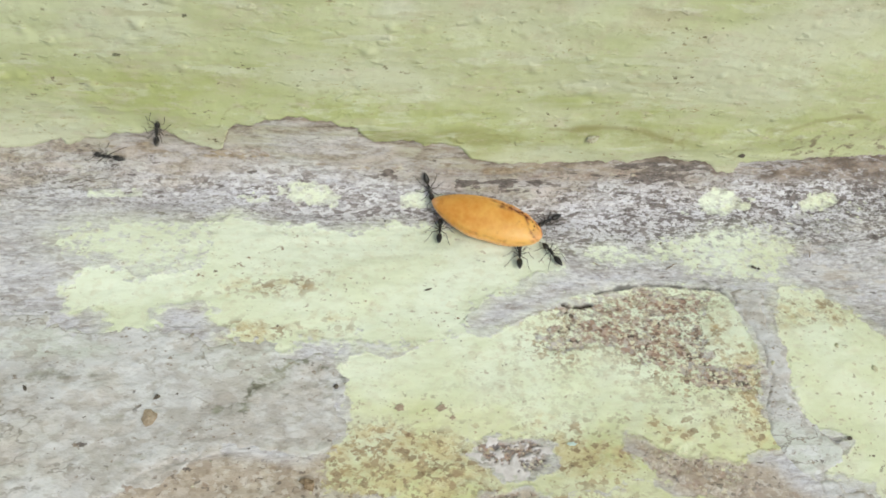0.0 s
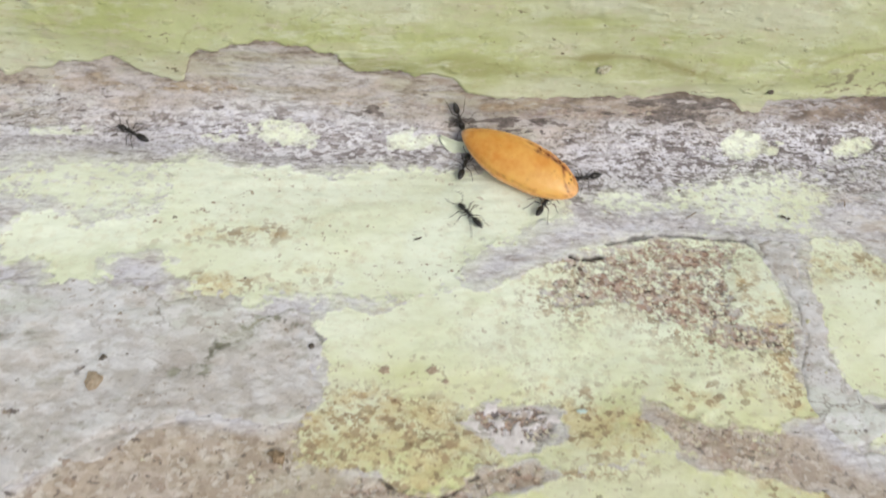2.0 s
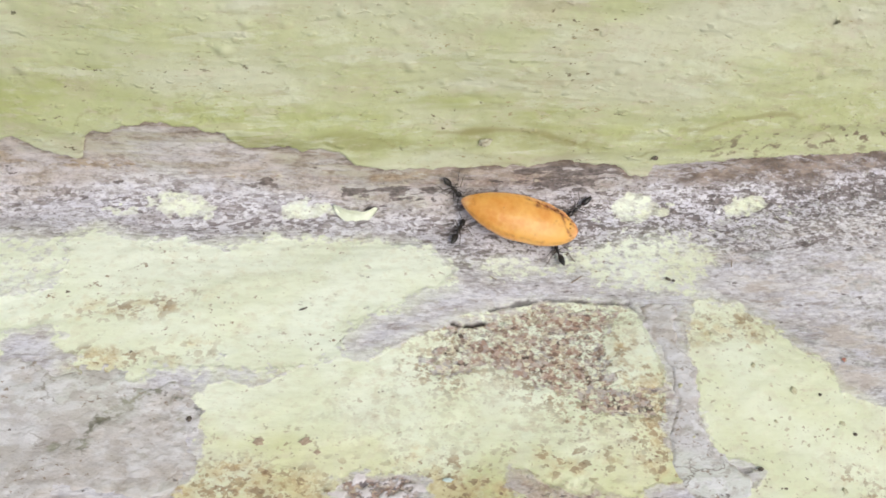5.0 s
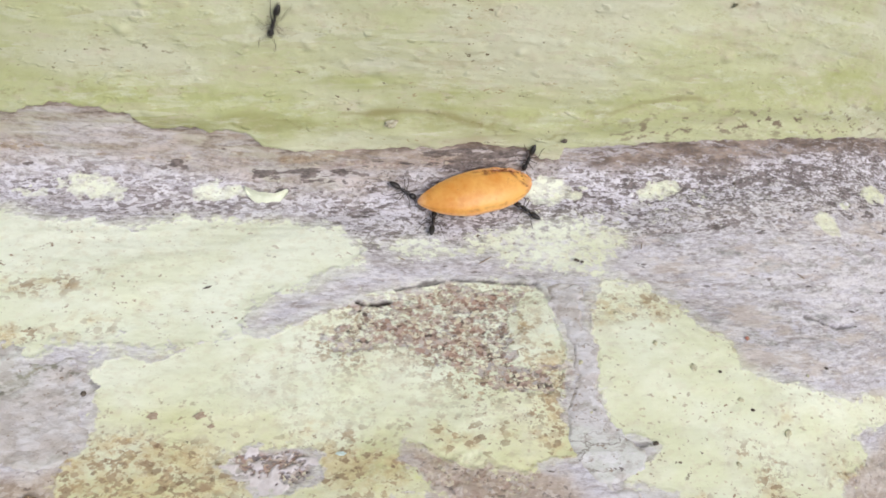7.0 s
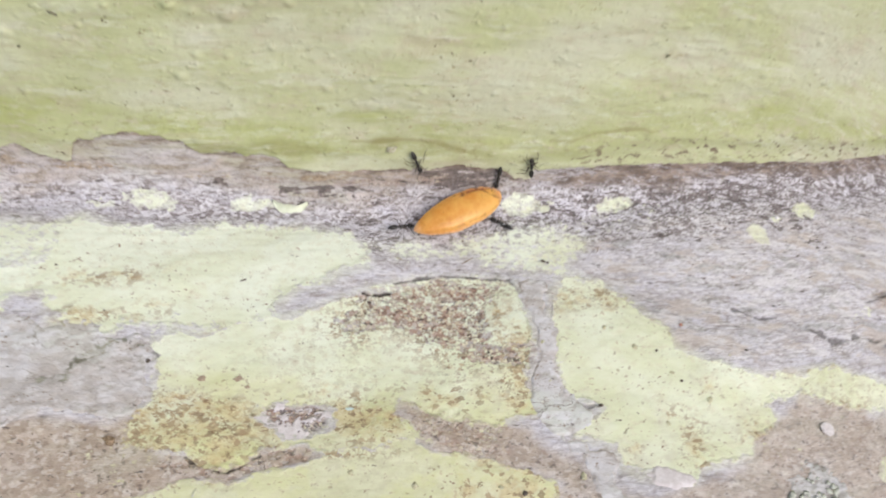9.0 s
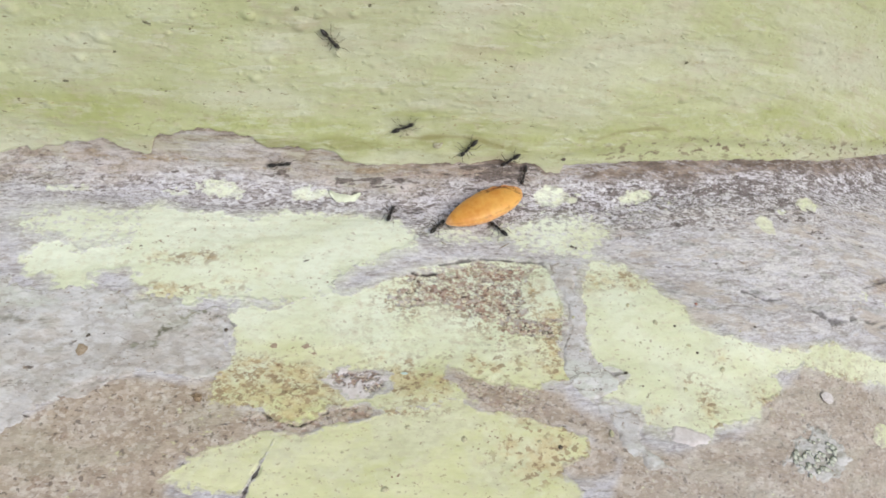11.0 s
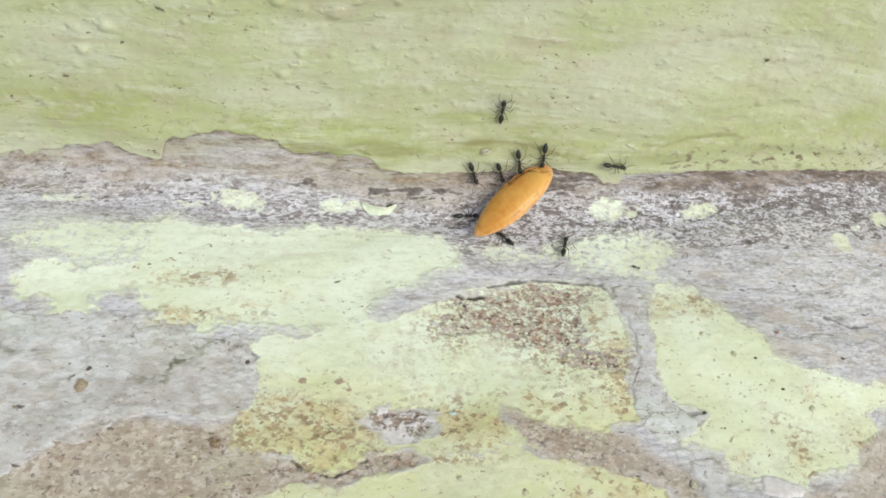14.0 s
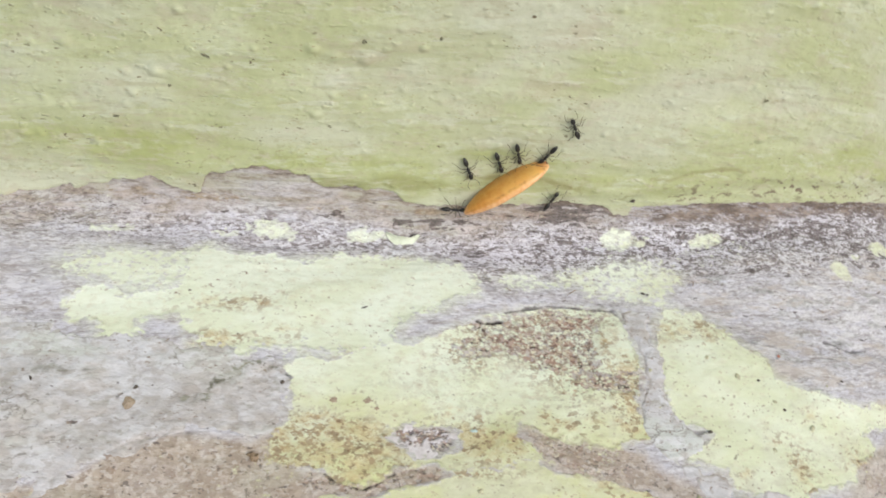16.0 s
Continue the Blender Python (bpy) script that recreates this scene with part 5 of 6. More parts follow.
def make_seed():
    """An almond-shaped husk along +x from its pointed end, domed upwards, with a flange and a broken brown seam behind it."""
    seed = new("orange_seed")
    rings, looks, count, around = [], [], 73, 72
    for i in range(count):
        x = SEED_HALF * math.sin((-1 + 2 * i / (count - 1)) * math.pi / 2)
        w, h, shift = seed_section(x)
        ring = []
        for j in range(around):
            a = 2 * math.pi * j / around
            q, z = math.cos(a), math.sin(a)
            top = z > 0
            crumble = 0.5 + 0.9 * noise.noise((x * 11, q * 5, 3.0)) + 0.5 * noise.noise((x * 27, q * 11, 7.0))
            torn = max(0.0, 1 - ((x - 0.32) / 0.42) ** 2)
            seam = math.exp(-((q - 0.76 + 0.05 * math.sin(9 * x)) / 0.13) ** 2) * torn if top else 0.0
            line = math.exp(-((q - 0.82) / 0.05) ** 2) * (0.25 + 0.75 * torn) if top else 0.0
            cap = math.exp(-((x - 0.60 + 0.17 * q) / 0.022) ** 2) * max(0.0, min(1.0, (q + 0.8) * 3)) if top else 0.0
            front = math.exp(-((q + 0.88) / 0.045) ** 2) if top else 0.0
            flange = min(1.0, max(0.0, (q - 0.84) * 9)) if q > 0 else min(1.0, max(0.0, (-q - 0.93) * 14))
            flange = max(flange, min(1.0, max(0.0, (abs(x) - 0.64) * 9)))
            r = 1 + 0.025 * noise.noise((x * 4, q * 2, z)) + 0.01 * noise.noise((x * 14, q * 5, z * 3)) - 0.05 * seam * crumble - 0.025 * line - 0.015 * front - 0.02 * cap
            z = abs(z) ** 0.85 * h if top else z * h * 0.5
            sag = 0.03 * (x / SEED_HALF) ** 2 - 0.03
            if top:
                ring_zone = 0.3 + 0.7 * torn if x < 0.6 else 0.9
                z += 0.05 * math.exp(-((q - 0.91) / 0.075) ** 2) * ring_zone * (0.75 + 0.6 * noise.noise((x * 9, 2.0, 5.0)) + 0.3 * noise.noise((x * 25, 4.0, 1.0)))
            ring.append((x * CM, (w * q * r + shift) * CM, (z * r - sag) * CM))
            tips = 0.5 * math.exp(-((x + 0.77) / 0.03) ** 2) + 0.35 * math.exp(-((x - 0.66) / 0.04) ** 2) * top
            looks.append((min(1.0, max(0.0, (1.9 * seam + 0.4 * line + 0.4 * front + 1.0 * cap + tips) * crumble * 1.3)), flange))
        rings.append(ring)
    husk = part("husk", ring_mesh(rings), SEED, seed, "domed orange husk with a paler flange, waxy and slightly wrinkled")
    for key, n in (("brown", 0), ("flange", 1)):
        husk.data.attributes.new(key, "FLOAT", "POINT").data.foreach_set("value", [v[n] for v in looks])
    for x, q, size in ((0.02, 0.80, 0.02), (0.08, 0.84, 0.028), (0.14, 0.78, 0.03), (0.20, 0.85, 0.036), (0.25, 0.74, 0.034), (0.31, 0.84, 0.042), (0.36, 0.72, 0.03), (0.41, 0.82, 0.036), (0.47, 0.74, 0.032), (0.53, 0.82, 0.026), (0.57, 0.70, 0.026), (0.61, 0.50, 0.022), (0.62, 0.2, 0.016)):
        w, h, shift = seed_section(x)
        at = Vector((x, w * q + shift, h * (1 - q * q) ** 0.425 + 0.022 - 0.03 * (x / SEED_HALF) ** 2))
        bm = bmesh.new()
        bmesh.ops.create_icosphere(bm, subdivisions=2, radius=size * CM)
        for v in bm.verts:
            v.co *= 1 + 0.6 * noise.noise(v.co / CM * 30 + at * 9)
            v.co = Vector((v.co.x * 1.2, v.co.y * 0.7, v.co.z * 0.45)) + at * CM
        part("crumb", bm, CRUMB, seed, "brown crumb of torn rim")
    return tagged(seed, "orange almond-shaped seed husk being dragged by ants", "seed")


# ---- ants ----
def blob(rows, around=14):
    """A bmesh turned about x from rows of (x, half width, half height, z), in centimetres."""
    rings = []
    for x, w, h, z in rows:
        rings.append([(x * CM, w * math.cos(2 * math.pi * j / around) * CM, (z + h * math.sin(2 * math.pi * j / around)) * CM) for j in range(around)])
    return ring_mesh(rings)


def tube(points, radii, around=6):
    rings = []
    for i, p in enumerate(points):
        p = Vector(p)
        q = Vector(points[min(i + 1, len(points) - 1)]) - Vector(points[max(i - 1, 0)])
        side = q.cross(Vector((0, 0, 1))).normalized() if abs(q.normalized().z) < 0.99 else Vector((1, 0, 0))
        up = side.cross(q).normalized()
        rings.append([(p + (side * math.cos(2 * math.pi * j / around) + up * math.sin(2 * math.pi * j / around)) * radii[i]) * CM for j in range(around)])
    return ring_mesh(rings)


def egg(x0, x1, w, h, z, lean=0.0, power=0.5, count=11):
    rows = []
    for i in range(count):
        k = -math.cos(math.pi * i / (count - 1))
        r = max(0.02, (1 - k * k)) ** power * (1 + lean * k)
        rows.append(((x0 + x1) / 2 + (x1 - x0) / 2 * k, w * r, h * r, z))
    return rows


HIPS = [(0.045, 0.018), (0.02, 0.02), (-0.003, 0.018)]
LEG_DIRECTION = [52, 98, 142]
LEG_REACH = [0.15, 0.15, 0.205]


def make_ant():
    """A slender ant, 0.36 cm long, head towards +x, feet at z = 0."""
    ant = new("ant")
    z = 0.062
    part("gaster", blob(egg(-0.208, -0.055, 0.0345, 0.034, z - 0.002, 0.22, 0.58)), ANT, ant)
    part("petiole", blob(egg(-0.072, -0.028, 0.010, 0.014, z - 0.008)), ANT, ant)
    part("thorax", blob([(-0.045, 0.008, 0.009, z - 0.006), (-0.03, 0.019, 0.020, z - 0.002), (-0.01, 0.021, 0.021, z), (0.012, 0.016, 0.017, z), (0.035, 0.024, 0.024, z + 0.004),
                         (0.058, 0.020, 0.020, z + 0.004), (0.078, 0.010, 0.010, z)], 12), ANT, ant)
    head = part("head", blob(egg(0.072, 0.160, 0.034, 0.026, z - 0.006, -0.12, 0.42)), ANT, ant)
    for side in (-1, 1):
        feeler = tube([(0.14, side * 0.014, z + 0.01), (0.19, side * 0.075, z + 0.035), (0.225, side * 0.085, z + 0.03), (0.29, side * 0.075, z + 0.005)], [0.0036, 0.0032, 0.0036, 0.003])
        part("antenna", feeler, ANT_LEG, head)
        jaw = tube([(0.15, side * 0.014, z - 0.012), (0.168, side * 0.013, z - 0.014), (0.176, side * 0.004, z - 0.015)], [0.005, 0.004, 0.002])
        part("mandible", jaw, ANT_LEG, head)
        for (hx, hy), turn, reach in zip(HIPS, LEG_DIRECTION, LEG_REACH):
            a = radians(turn)
            d = Vector((math.cos(a), side * math.sin(a), 0))
            pts = [Vector((0, 0, 0)), d * reach * 0.14 + Vector((0, 0, -0.004)), d * reach * 0.5 + Vector((0, 0, 0.05)), d * reach * 0.86 + Vector((0, 0, -0.03)), d * reach * 1.12 + Vector((0, 0, -0.052))]
            leg = part("leg", tube(pts, [0.006, 0.0055, 0.0042, 0.003, 0.0018]), ANT_LEG, ant)
            leg.location = (hx * CM, side * hy * CM, 0.052 * CM)
    return tagged(ant, "slender black ant with long thin legs", "ant", "ants around the seed")


def on_bark(u, s, heading, lift=0.0):
    """A pose on the bark: x along the heading (degrees from +u towards +s), z off the bark."""
    e = 0.12
    p, pu, pv, ps, pt = (Vector(place_on(np.array([a]), np.array([b]))[0]) for a, b in ((u, s), (u + e, s), (u - e, s), (u, s + e), (u, s - e)))
    tu, ts = (pu - pv).normalized(), ps - pt
    n = tu.cross(ts).normalized()
    ts = n.cross(tu)
    x = tu * math.cos(radians(heading)) + ts * math.sin(radians(heading))
    y = n.cross(x)
    crusted = 0.03 if s > 0.6 else 0.015
    return Matrix.Translation((p + n * (lift + crusted)) * CM) @ Matrix((x, y, n)).transposed().to_4x4()


def seed_pose(u0, s0, u1, s1, facing):
    """The seed laid from its pointed end over (u0, s0) to its blunt end over (u1, s1); facing: how steeply its back looks up, past 90 towards the trunk."""
    a, c = (Vector(place_on(np.array([u]), np.array([s]), 0.18)[0]) * CM for u, s in ((u0, s0), (u1, s1)))
    x = (c - a).normalized()
    up = Vector((0, -math.cos(radians(facing)), math.sin(radians(facing))))
    y = up.cross(x).normalized()
    return Matrix.Translation((a + c) / 2) @ Matrix((x, y, x.cross(y))).transposed().to_4x4()


def make_grain(u, s, length, width, turn, material, label, name="debris_grain", tall=0.5):
    """A small rough crumb or splinter lying on the bark."""
    bm = bmesh.new()
    bmesh.ops.create_icosphere(bm, subdivisions=2, radius=1.0)
    for v in bm.verts:
        v.co *= 0.8 + 0.7 * noise.noise(v.co * 1.6 + Vector((u * 5, s * 5, 0)))
        v.co = Vector((v.co.x * length / 2, v.co.y * width / 2, v.co.z * width / 2 * tall)) * CM
    me = bpy.data.meshes.new(name)
    bm.to_mesh(me)
    bm.free()
    me.materials.append(material)
    ob = new(name, me)
    ob.matrix_world = on_bark(u, s, turn, width * tall * 0.3)
    return tagged(ob, label, "debris", "specks of debris")


def make_flake(u, s, turn, length, width, curl):
    """A thin peeled scale of lichen, one long side curling up off the bark."""
    nx, ny, thick = 22, 10, 0.012
    rings = []
    for i in range(nx + 1):
        k = i / nx
        bow = 1 - (2 * k - 1) ** 2
        half = width / 2 * (0.3 + 0.7 * bow ** 0.6) * (1 + 0.3 * noise.noise((k * 5, 1.3, u)))
        top, low = [], []
        for j in range(ny + 1):
            w = j / ny * 2 - 1
            y = w * half - 0.13 * bow + 0.02 * noise.noise((k * 9, w, 8.0))
            z = 0.015 + curl * max(0.0, w) ** 2 * (0.4 + 0.6 * math.sin(math.pi * k)) + 0.012 * noise.noise((k * 7, w * 3, 2.0))
            x = (k - 0.5) * length + 0.02 * noise.noise((w * 4, k * 2, 5.0))
            top.append((x * CM, y * CM, (z + thick) * CM))
            low.append((x * CM, y * CM, z * CM))
        rings.append(top + low[::-1])
    bm = ring_mesh(rings)
    me = bpy.data.meshes.new("lichen_flake")
    for f in bm.faces:
        f.smooth = True
    bm.to_mesh(me)
    bm.free()
    me.materials.append(FLAKE)
    ob = new("lichen_flake", me)
    ob.matrix_world = on_bark(u, s, turn, 0.0)
    return tagged(ob, "peeled pale yellow lichen flake curling off the bark", "lichen flake")


dice = np.random.default_rng(12)
for i in range(46):
    a, k = dice.uniform(0, math.tau), math.sqrt(dice.uniform(0, 1))
    u, s, size = 5.58 + 0.46 * k * math.cos(a), -5.6 + 0.28 * k * math.sin(a), dice.uniform(0.03, 0.06)
    bm = bmesh.new()
    bmesh.ops.create_icosphere(bm, subdivisions=1, radius=1.0)
    for v in bm.verts:
        v.co *= 0.8 + 0.7 * noise.noise(v.co * 1.6 + Vector((i, 0.3 * i, 0)))
        v.co = Vector((v.co.x * size * 1.3, v.co.y * size, v.co.z * size * 0.10)) * CM
    chip = part("scale", bm, SCALE, scaly_crust, "pale green chip" if i == 0 else "")
    chip.matrix_world = on_bark(u, s, dice.uniform(-60, 60), dice.uniform(0.0, 0.008))
for patch, spots in GRANULES:
    granules(patch, spots)
make_flake(-1.80, 0.0, -2, 0.54, 0.17, 0.10)
for u, s, length, width, turn in ((-2.35, -1.46, 0.13, 0.03, 24), (-3.43, -2.83, 0.08, 0.06, 0), (2.14, -1.14, 0.09, 0.06, -30), (2.21, -1.17, 0.05, 0.05, 0), (1.95, 0.72, 0.10, 0.08, 0), (3.91, -3.55, 0.06, 0.05, 0),
                                  (5.12, -3.26, 0.06, 0.05, 10), (3.62, -3.02, 0.05, 0.05, 0), (-5.37, -3.10, 0.08, 0.07, 60), (-6.75, -3.14, 0.10, 0.04, -60), (2.67, -3.68, 0.09, 0.06, 20), (-4.74, 2.85, 0.15, 0.07, -25),
                                  (-2.57, 3.30, 0.09, 0.09, 0), (-1.52, 3.41, 0.08, 0.06, 60), (-5.29, 2.32, 0.06, 0.06, 0), (-6.14, 1.70, 0.12, 0.06, 0), (-3.29, 1.60, 0.10, 0.04, -10), (3.69, 2.50, 0.08, 0.06, 30),
                                  (1.50, -4.71, 0.08, 0.07, 0), (-2.9, -0.4, 0.04, 0.03, 80), (4.67, -0.24, 0.07, 0.05, 0)):
    make_grain(u, s, length, width, turn, MOTE if s > 1.5 else DEBRIS, "dark speck of debris stuck on bark")
for u, s, length, width, turn in ((-2.70, -3.04, 0.12, 0.10, 0), (-2.22, -3.03, 0.13, 0.10, 20), (-5.41, -3.35, 0.17, 0.24, 10), (4.13, -2.66, 0.07, 0.05, 0), (-2.1, -3.14, 0.09, 0.06, 0)):
    make_grain(u, s, length, width, turn, SCAB, "flat greyish-brown scab on the crust", "brown_scab", 0.16)
for u, s, length, width, turn in ((3.04, -0.22, 0.11, 0.07, 35), (6.74, -0.80, 0.14, 0.09, 0), (4.9, -0.45, 0.06, 0.05, 0)):
    make_grain(u, s, length, width, turn, CHALK, "bright white mineral grain on the bark", "white_grain", 0.6 if s > -4 else 0.18)
make_grain(6.22, -4.72, 0.30, 0.22, 10, PINK, "pinkish-white scab on tan bark", "white_scab", 0.16)
make_grain(-3.67, -3.98, 0.17, 0.15, 0, SPLINTER, "flat dark brown wart on tan bark", "bark_wart", 0.3)
make_grain(4.12, -2.65, 0.08, 0.05, 20, RED, "tiny red crumb on grey bark", "red_crumb", 0.5)
make_grain(-0.75, -3.44, 0.12, 0.07, -10, BLUE, "tiny pale blue crumb on lichen", "blue_crumb", 0.3)
make_grain(-0.30, 1.04, 0.20, 0.13, 10, KNOB, "small grey-brown wart on green bark", "bark_wart", 0.5)
for u, s, length, turn in ((0.95, -1.02, 0.26, 28), (-0.1, -0.98, 0.12, -30), (3.05, -1.05, 0.14, 60), (-6.35, -4.95, 0.22, 40), (5.3, -1.9, 0.16, -50)):
    make_grain(u, s, length, 0.017, turn, SPLINTER, "thin brown splinter lying on the bark", "wood_splinter", 0.6)
orange_seed = make_seed()
first_ant = make_ant()
first_ant.scale = (1.1, 1.1, 1.1)
ants = {"puller_tip": first_ant}
ants["puller_side"] = copy_thing(first_ant, pose(0, 0, 0))
ants["puller_end"] = copy_thing(first_ant, pose(0, 0, 0))
ants["puller_low"] = copy_thing(first_ant, pose(0, 0, 0))
ants["leaver"] = copy_thing(first_ant, pose(0, 0, 0))
ants["walker_groove"] = copy_thing(first_ant, pose(0, 0, 0))
ants["walker_off"] = copy_thing(first_ant, pose(0, 0, 0))
ants["comer_wall"] = copy_thing(first_ant, pose(0, 0, 0))
ants["comer_front"] = copy_thing(first_ant, pose(0, 0, 0))
ants["comer_groove"] = copy_thing(first_ant, pose(0, 0, 0))
ants["comer_late"] = copy_thing(first_ant, pose(0, 0, 0))
ants["walker_wall"] = copy_thing(first_ant, pose(0, 0, 0))
SEED_ROWS = [
    (0, -2.28, -0.07, -0.89, -0.76),
    (0.5, -2.24, -0.17, -0.89, -0.90),
    (1, -2.06, -0.05, -0.74, -0.90),
    (1.5, -1.99, 0.14, -0.68, -0.79),
    (2, -1.81, 0.11, -0.56, -0.91),
    (2.5, -1.60, 0.28, -0.42, -0.91),
    (3, -1.40, 0.47, -0.21, -0.79),
    (3.5, -1.27, 0.49, 0.02, -0.70),
    (6, -0.03, 0.11, 1.48, -0.27),
    (6.5, 0.07, 0.07, 1.58, -0.05),
    (7, 0.09, -0.14, 1.61, 0.06),
    (7.5, 0.13, -0.25, 1.61, 0.21),
    (8, 0.20, -0.44, 1.65, 0.20),
    (8.5, 0.13, -0.44, 1.60, 0.22),
    (9, 0.09, -0.54, 1.53, 0.16),
    (9.5, 0.02, -0.57, 1.49, -0.03),
    (12, -0.13, -0.75, 1.17, 0.34),
    (12.5, -0.14, -0.79, 1.07, 0.47),
    (13, -0.21, -0.83, 1.02, 0.51),
    (13.5, -0.23, -0.80, 0.92, 0.63),
    (14, -0.35, -0.59, 0.75, 0.84),
    (14.5, -0.49, -0.16, 0.66, 1.00),
    (15, -0.65, 0.22, 0.59, 1.12),
    (15.5, -0.76, 0.51, 0.48, 1.29),
    (16, -0.86, 0.59, 0.36, 1.50),
]
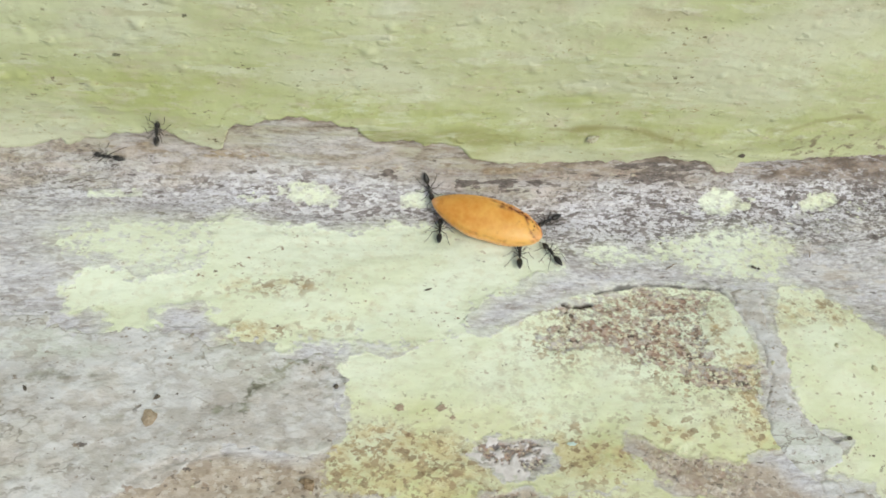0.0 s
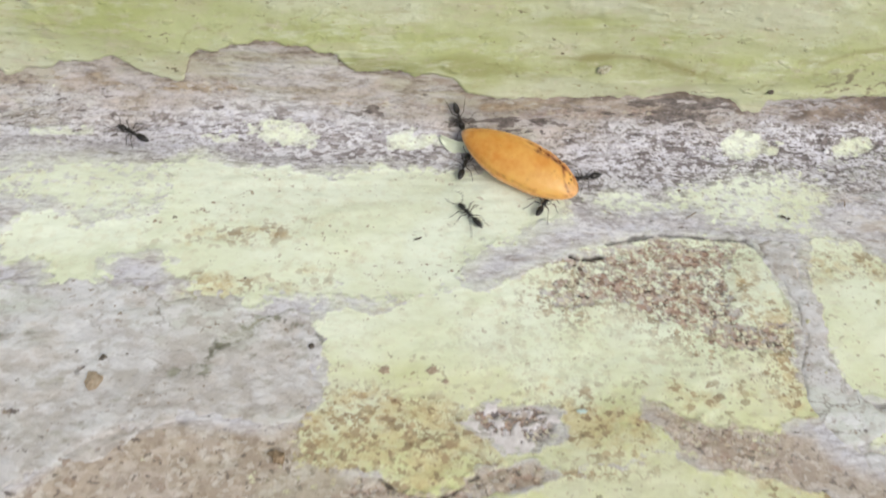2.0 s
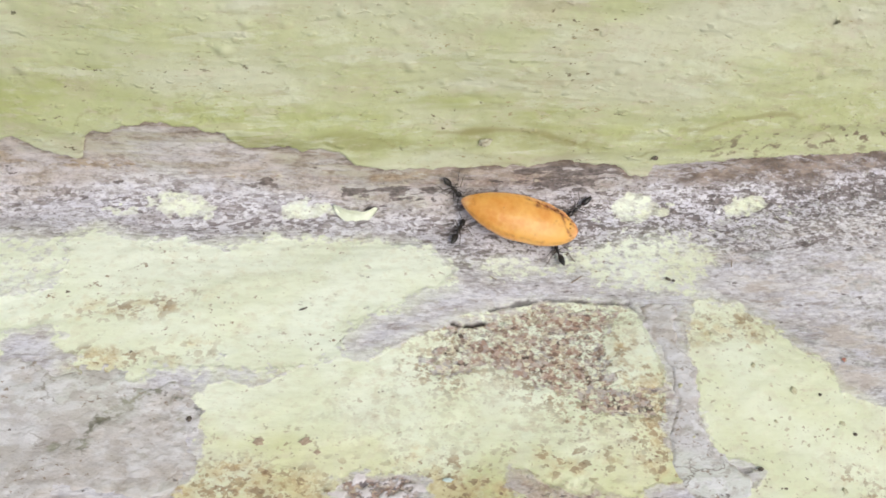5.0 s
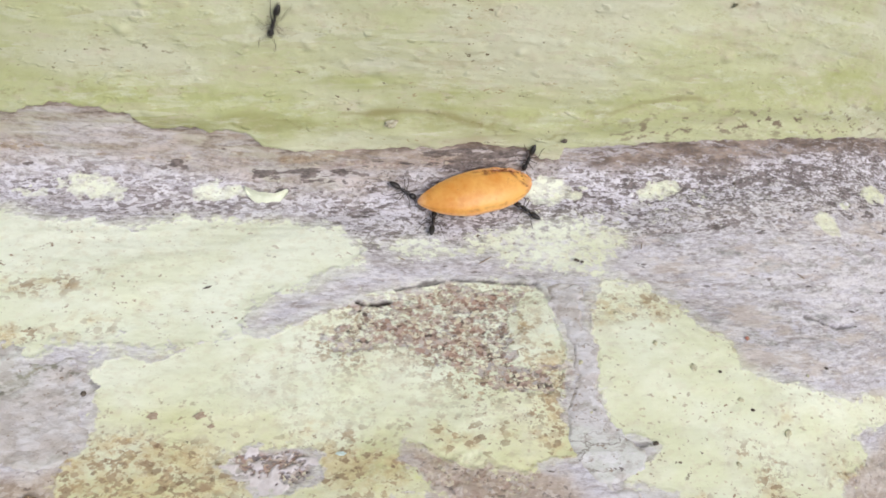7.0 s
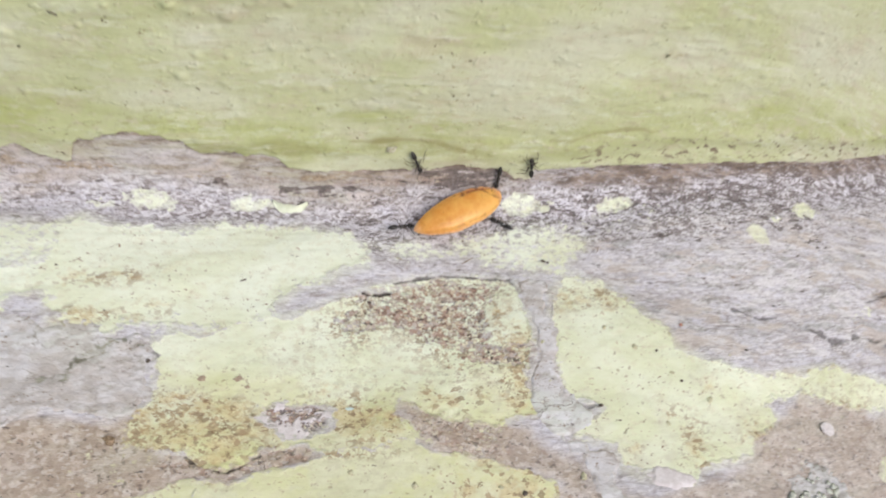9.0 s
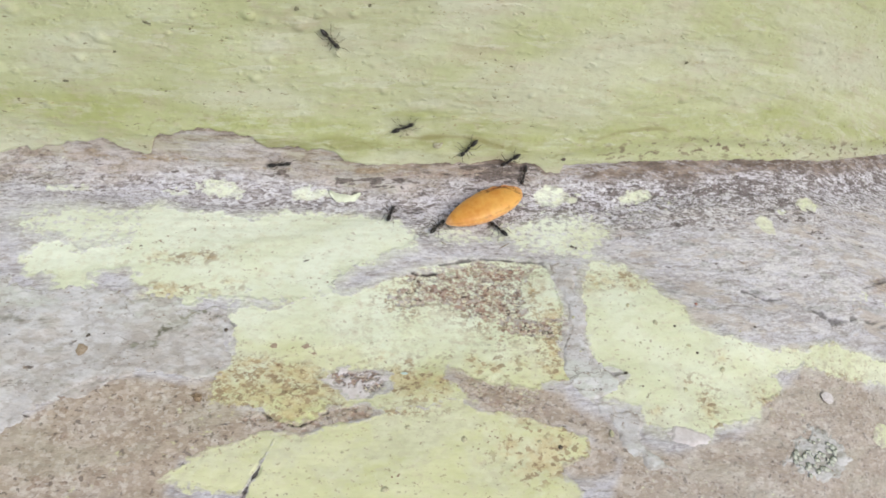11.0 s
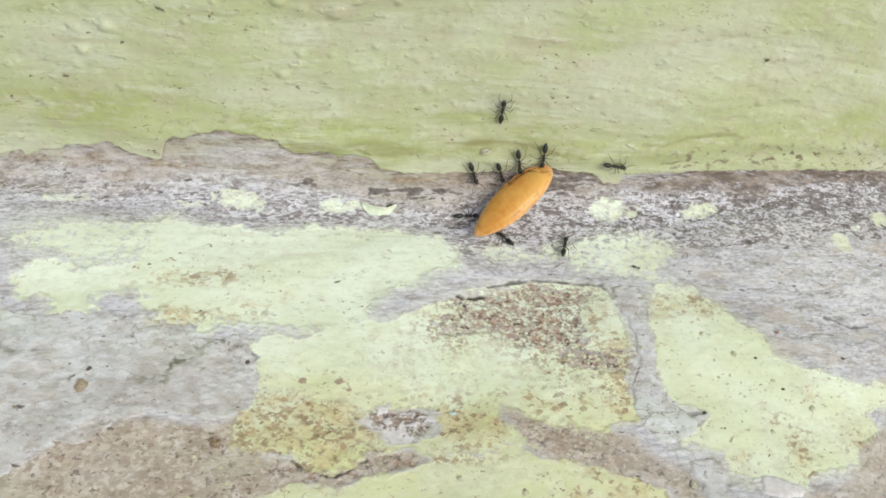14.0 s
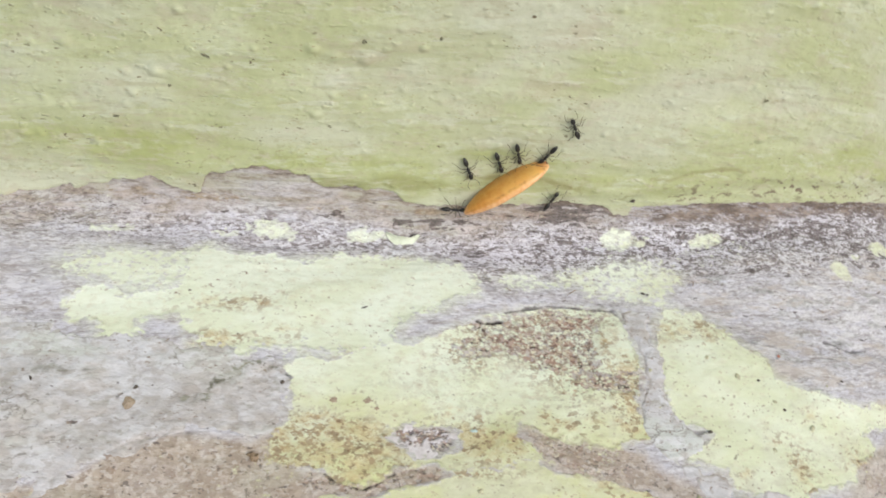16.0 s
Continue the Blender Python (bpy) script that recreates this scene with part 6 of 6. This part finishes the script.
ANT_ROWS = {
    "puller_tip": [(0, -2.33, 0.12, -70), (0.5, -2.31, 0.05, -57), (1, -2.14, 0.14, -61), (1.5, -2.05, 0.34, -71), (2, -1.87, 0.31, -68), (2.5, -1.68, 0.44, -63), (3, -1.45, 0.61, -68), (3.5, -1.31, 0.62, -69), (6, -0.17, 0.22, -42), (6.5, -0.06, 0.18, -42), (7, -0.07, 0.03, -32), (7.5, -0.04, -0.1, -17), (8, 0.03, -0.31, 5), (8.5, -0.01, -0.35, 20), (9, -0.07, -0.4, 11), (9.5, -0.11, -0.44, 36), (12, -0.22, -0.78, 53), (12.5, -0.22, -0.84, 56), (13, -0.24, -0.97, 20), (13.5, 0.58, -1.12, 17), (14, 1.07, -0.69, 68), (14.5, 1.14, -0.66, 67), (15, 0.69, 0.21, 118), (15.5, 0.87, 1.34, 82), (16, 0.61, 2.19, 118)],
    "puller_side": [(0, -2.18, -0.54, 86), (0.5, -2.17, -0.61, 81), (1, -2.03, -0.56, 80), (1.5, -1.91, -0.4, 80), (2, -1.78, -0.39, 71), (2.5, -1.6, -0.3, 75), (3, -1.38, -0.12, 66), (3.5, -1.16, -0.14, 81), (6, -0.02, -0.38, 54), (6.5, 0.31, -0.41, 73), (7, 0.31, -0.43, 77), (7.5, 0.34, -0.61, 57), (8, 1.08, -0.67, 42), (8.5, 1.95, -0.74, 49), (9, 1.91, 0.7, 99), (9.5, 1.43, 1.13, 118), (12, 0.64, 0.56, -66), (12.5, 0.47, 0.66, -70), (13, 0.43, 0.71, -63), (13.5, 0.36, 0.76, -71), (14, 0.23, 0.9, -77), (14.5, 0.14, 1.08, -66), (15, 0.05, 1.32, -75), (15.5, -0.06, 1.49, -75), (16, -0.15, 1.65, -73)],
    "puller_end": [(0, -0.7, -0.32, -150), (0.5, -0.72, -0.51, -155), (1, -0.53, -0.54, -162), (1.5, -0.48, -0.45, -170), (2, -0.33, -0.51, -165), (2.5, -0.17, -0.48, -167), (3, 0.03, -0.37, -169), (3.5, 0.24, -0.22, -167), (6, 1.52, 0.2, -129), (6.5, 1.56, 0.36, -120), (7, 1.51, 0.47, -106), (7.5, 1.5, 0.53, -105), (8, 1.51, 0.56, -95), (8.5, 1.47, 0.55, -101), (9, 1.41, 0.47, -95), (9.5, 1.38, 0.34, -94), (12, 1.06, 0.55, -99), (12.5, 0.91, 0.64, -103), (13, 0.85, 0.75, -96), (13.5, 0.75, 0.84, -96), (14, 0.59, 0.99, -92), (14.5, 0.53, 1.16, -101), (15, 0.5, 1.34, -106), (15.5, 0.4, 1.45, -113), (16, 0.3, 1.65, -123)],
    "puller_low": [(0, -1.16, -0.93, 85), (0.5, -1.03, -1.02, 114), (1, -1.03, -1.06, 82), (1.5, -0.96, -0.94, 78), (2, -0.89, -0.95, 58), (2.5, -0.71, -0.91, 49), (3, -0.52, -0.8, 61), (3.5, -0.31, -0.77, 69), (6, 1.37, -0.51, 119), (6.5, 1.49, -0.42, 123), (7, 1.54, -0.31, 135), (7.5, 1.57, -0.27, 137), (8, 1.66, -0.29, 134), (8.5, 1.61, -0.24, 146), (9, 1.51, -0.36, 142), (9.5, 1.33, -0.58, 125), (12, 0.68, -0.67, 129), (12.5, 0.6, -0.63, 120), (13, 0.42, -0.66, 123), (13.5, 0.33, -0.65, 132), (14, 0.11, -0.51, 129), (14.5, 0.01, -0.27, 101), (15, 0.3, 0.08, 86), (15.5, 0.35, 0.17, 98), (16, 0.52, 0.84, 65)],
    "leaver": [(0, -0.73, -0.88, 120), (0.5, -0.72, -0.98, 118), (1, -0.56, -1, 124), (1.5, -0.62, -1.24, -170), (2, -1.77, -1.14, 129), (2.5, -2.96, -0.25, 151), (3, -2.72, 0.86, 101), (3.5, -0.25, 0.82, -3), (3.7, 0.6, 0.9, 1), (4.3, 3, 1.2, 20), (5, 6, 1.8, 15), (5.6, 9.5, 2.2, 10), (16, 10.5, 2.4, 10)],
    "walker_groove": [(0, -5.81, 0.65, 79), (0.5, -5.64, -0.27, 160), (1, -5.67, -0.22, 156), (1.5, -5.62, -0.31, 178), (2, -5.62, -0.28, 156), (2.5, -5.6, 0.09, -103), (2.8, -5.99, -0.28, -152), (3.3, -8.2, -0.8, 180), (4, -10.5, -0.8, 180), (16, -11.5, -0.8, 180)],
    "walker_off": [(0, -6.5, 0.15, 176), (0.5, -7.88, -0.49, -177), (0.7, -8.35, -0.71, -163), (1.2, -10.2, -1.2, 180), (16, -12, -1.2, 180)],
    "comer_wall": [(0, -6.5, 4.4, -40), (5.8, -5.5, 4.3, -20), (6.7, -1.6, 3.4, -80), (7, -1.62, 2.3, -106), (7.5, -0.87, 0.88, -51), (8, 0.1, 0.66, -51), (8.5, 0.02, 0.9, -59), (9, 0.1, 0.85, -66), (9.5, 0.78, 0.85, -47), (10.6, 0.3, 1.1, -150), (12, 0.02, 0.66, -58), (12.5, 0.05, 0.54, -72), (13, 0.16, 0.44, -55), (13.5, 0.15, 0.48, -65), (14, -0.01, 0.7, -68), (14.5, -0.1, 0.9, -69), (15, -0.21, 1.15, -67), (15.5, -0.33, 1.3, -68), (16, -0.42, 1.46, -67)],
    "comer_front": [(0, -4.6, -8, 80), (8.8, -4.6, -7.6, 85), (9.5, -3.88, -4.29, 84), (9.7, -3.15, -2.65, 68), (10.3, -1.6, -1.4, 50), (11, -1, -0.4, 75), (11.5, -0.75, 0.7, 100), (12, -0.82, 0.32, -109), (12.5, -0.63, 0.32, 23), (13, -0.37, -0.1, -35), (13.5, -0.27, -0.24, -41), (14, -0.44, -0.12, 2), (14.5, -0.56, -0.02, 29), (15, -0.75, 0.28, 30), (15.5, -0.89, 0.5, 23), (16, -1.01, 0.57, -1)],
    "comer_groove": [(0, -10.5, -0.7, 0), (8.4, -9.5, -0.7, 5), (9.5, -5.39, 0.15, -24), (9.7, -4.58, 0.41, -8), (10.3, -2.6, 0.9, 15), (11.2, -0.4, 1.5, 30), (12, 0.52, 1.79, 48), (12.5, 0.48, 1.81, 43), (13, 0.18, 1.16, -103), (13.5, -0.48, 1.81, -157), (14, -0.16, 1.78, 91), (14.5, -0.9, 2.4, 162), (15, -0.63, 3.7, 77), (15.3, -0.6, 4.08, 80), (16, -0.3, 6.4, 80)],
    "comer_late": [(0, -11, -0.9, 0), (8.9, -9.6, -0.8, 5), (9.7, -6.63, 0.21, -13), (10.6, -4, 0.2, 12), (11.5, -1.4, 0.9, 10), (12, -0.75, 0.86, -40), (12.5, -0.34, 0.44, -57), (13, -0.53, 0.9, -61), (13.5, -0.51, 0.84, -59), (14, -0.42, 0.65, -68), (14.5, -0.52, 0.79, -65), (15, -0.78, 1.01, -65), (15.5, -0.77, 1.15, -59), (16, -0.88, 1.31, -65)],
    "walker_wall": [(0, -6, 6, -60), (9.8, -5, 5.6, -50), (10.8, -2.4, 3.2, -45), (12, -0.8, 1.36, -67), (12.5, -0.79, 1.07, -86), (13, -1.05, 0.75, -84), (13.5, -0.17, 1.28, -1), (14, 1.75, 0.84, -13), (14.5, 0.6, 3.05, 95), (14.8, 0.52, 3.88, 88), (15.4, 0.5, 5.6, 90), (16, 0.5, 6.6, 90)],
}


def motions():
    walk(orange_seed, [(t, seed_pose(a, b, c, d, float(np.interp(t, [0, 3.5, 6, 7, 9.5, 12, 13, 14.5, 16], [68, 58, 66, 68, 80, 93, 95, 99, 103])))) for t, a, b, c, d in SEED_ROWS])
    for name, rows in ANT_ROWS.items():
        turns = [rows[0][3]]
        for r in rows[1:]:
            turns.append(turns[-1] + (r[3] - turns[-1] + 180) % 360 - 180)
        keyed = []
        for (r, h), (q, k) in zip(zip(rows, turns), list(zip(rows, turns))[1:]):
            parts = max(1, math.ceil(abs(k - h) / 80), round(math.hypot(q[1] - r[1], q[2] - r[2]) / 0.7))
            for i in range(parts):
                w = i / parts
                keyed.append((r[0] + w * (q[0] - r[0]), r[1] + w * (q[1] - r[1]), r[2] + w * (q[2] - r[2]), h + w * (k - h)))
        keyed.append((*rows[-1][:3], turns[-1]))
        walk(ants[name], [(t, on_bark(u, s, h)) for t, u, s, h in keyed])
        legs = [o for o in ants[name].children if o.name.startswith("leg")]
        times = np.arange(0, 16.01, 0.2)
        us = np.interp(times, [r[0] for r in keyed], [r[1] for r in keyed])
        ss = np.interp(times, [r[0] for r in keyed], [r[2] for r in keyed])
        gone = np.concatenate([[0], np.cumsum(np.hypot(np.diff(us), np.diff(ss)))])
        for i, leg in enumerate(legs):
            x, y, z = leg.location
            gait = [(float(t), pose(x, y, z, 0, 0, 14 * math.sin(gone[j] * 19 + 0.5 * j + math.pi * ((i % 3) + i // 3)) + 5 * math.sin(2.1 * i))) for j, t in enumerate(times)]
            walk(leg, gait)


motions()
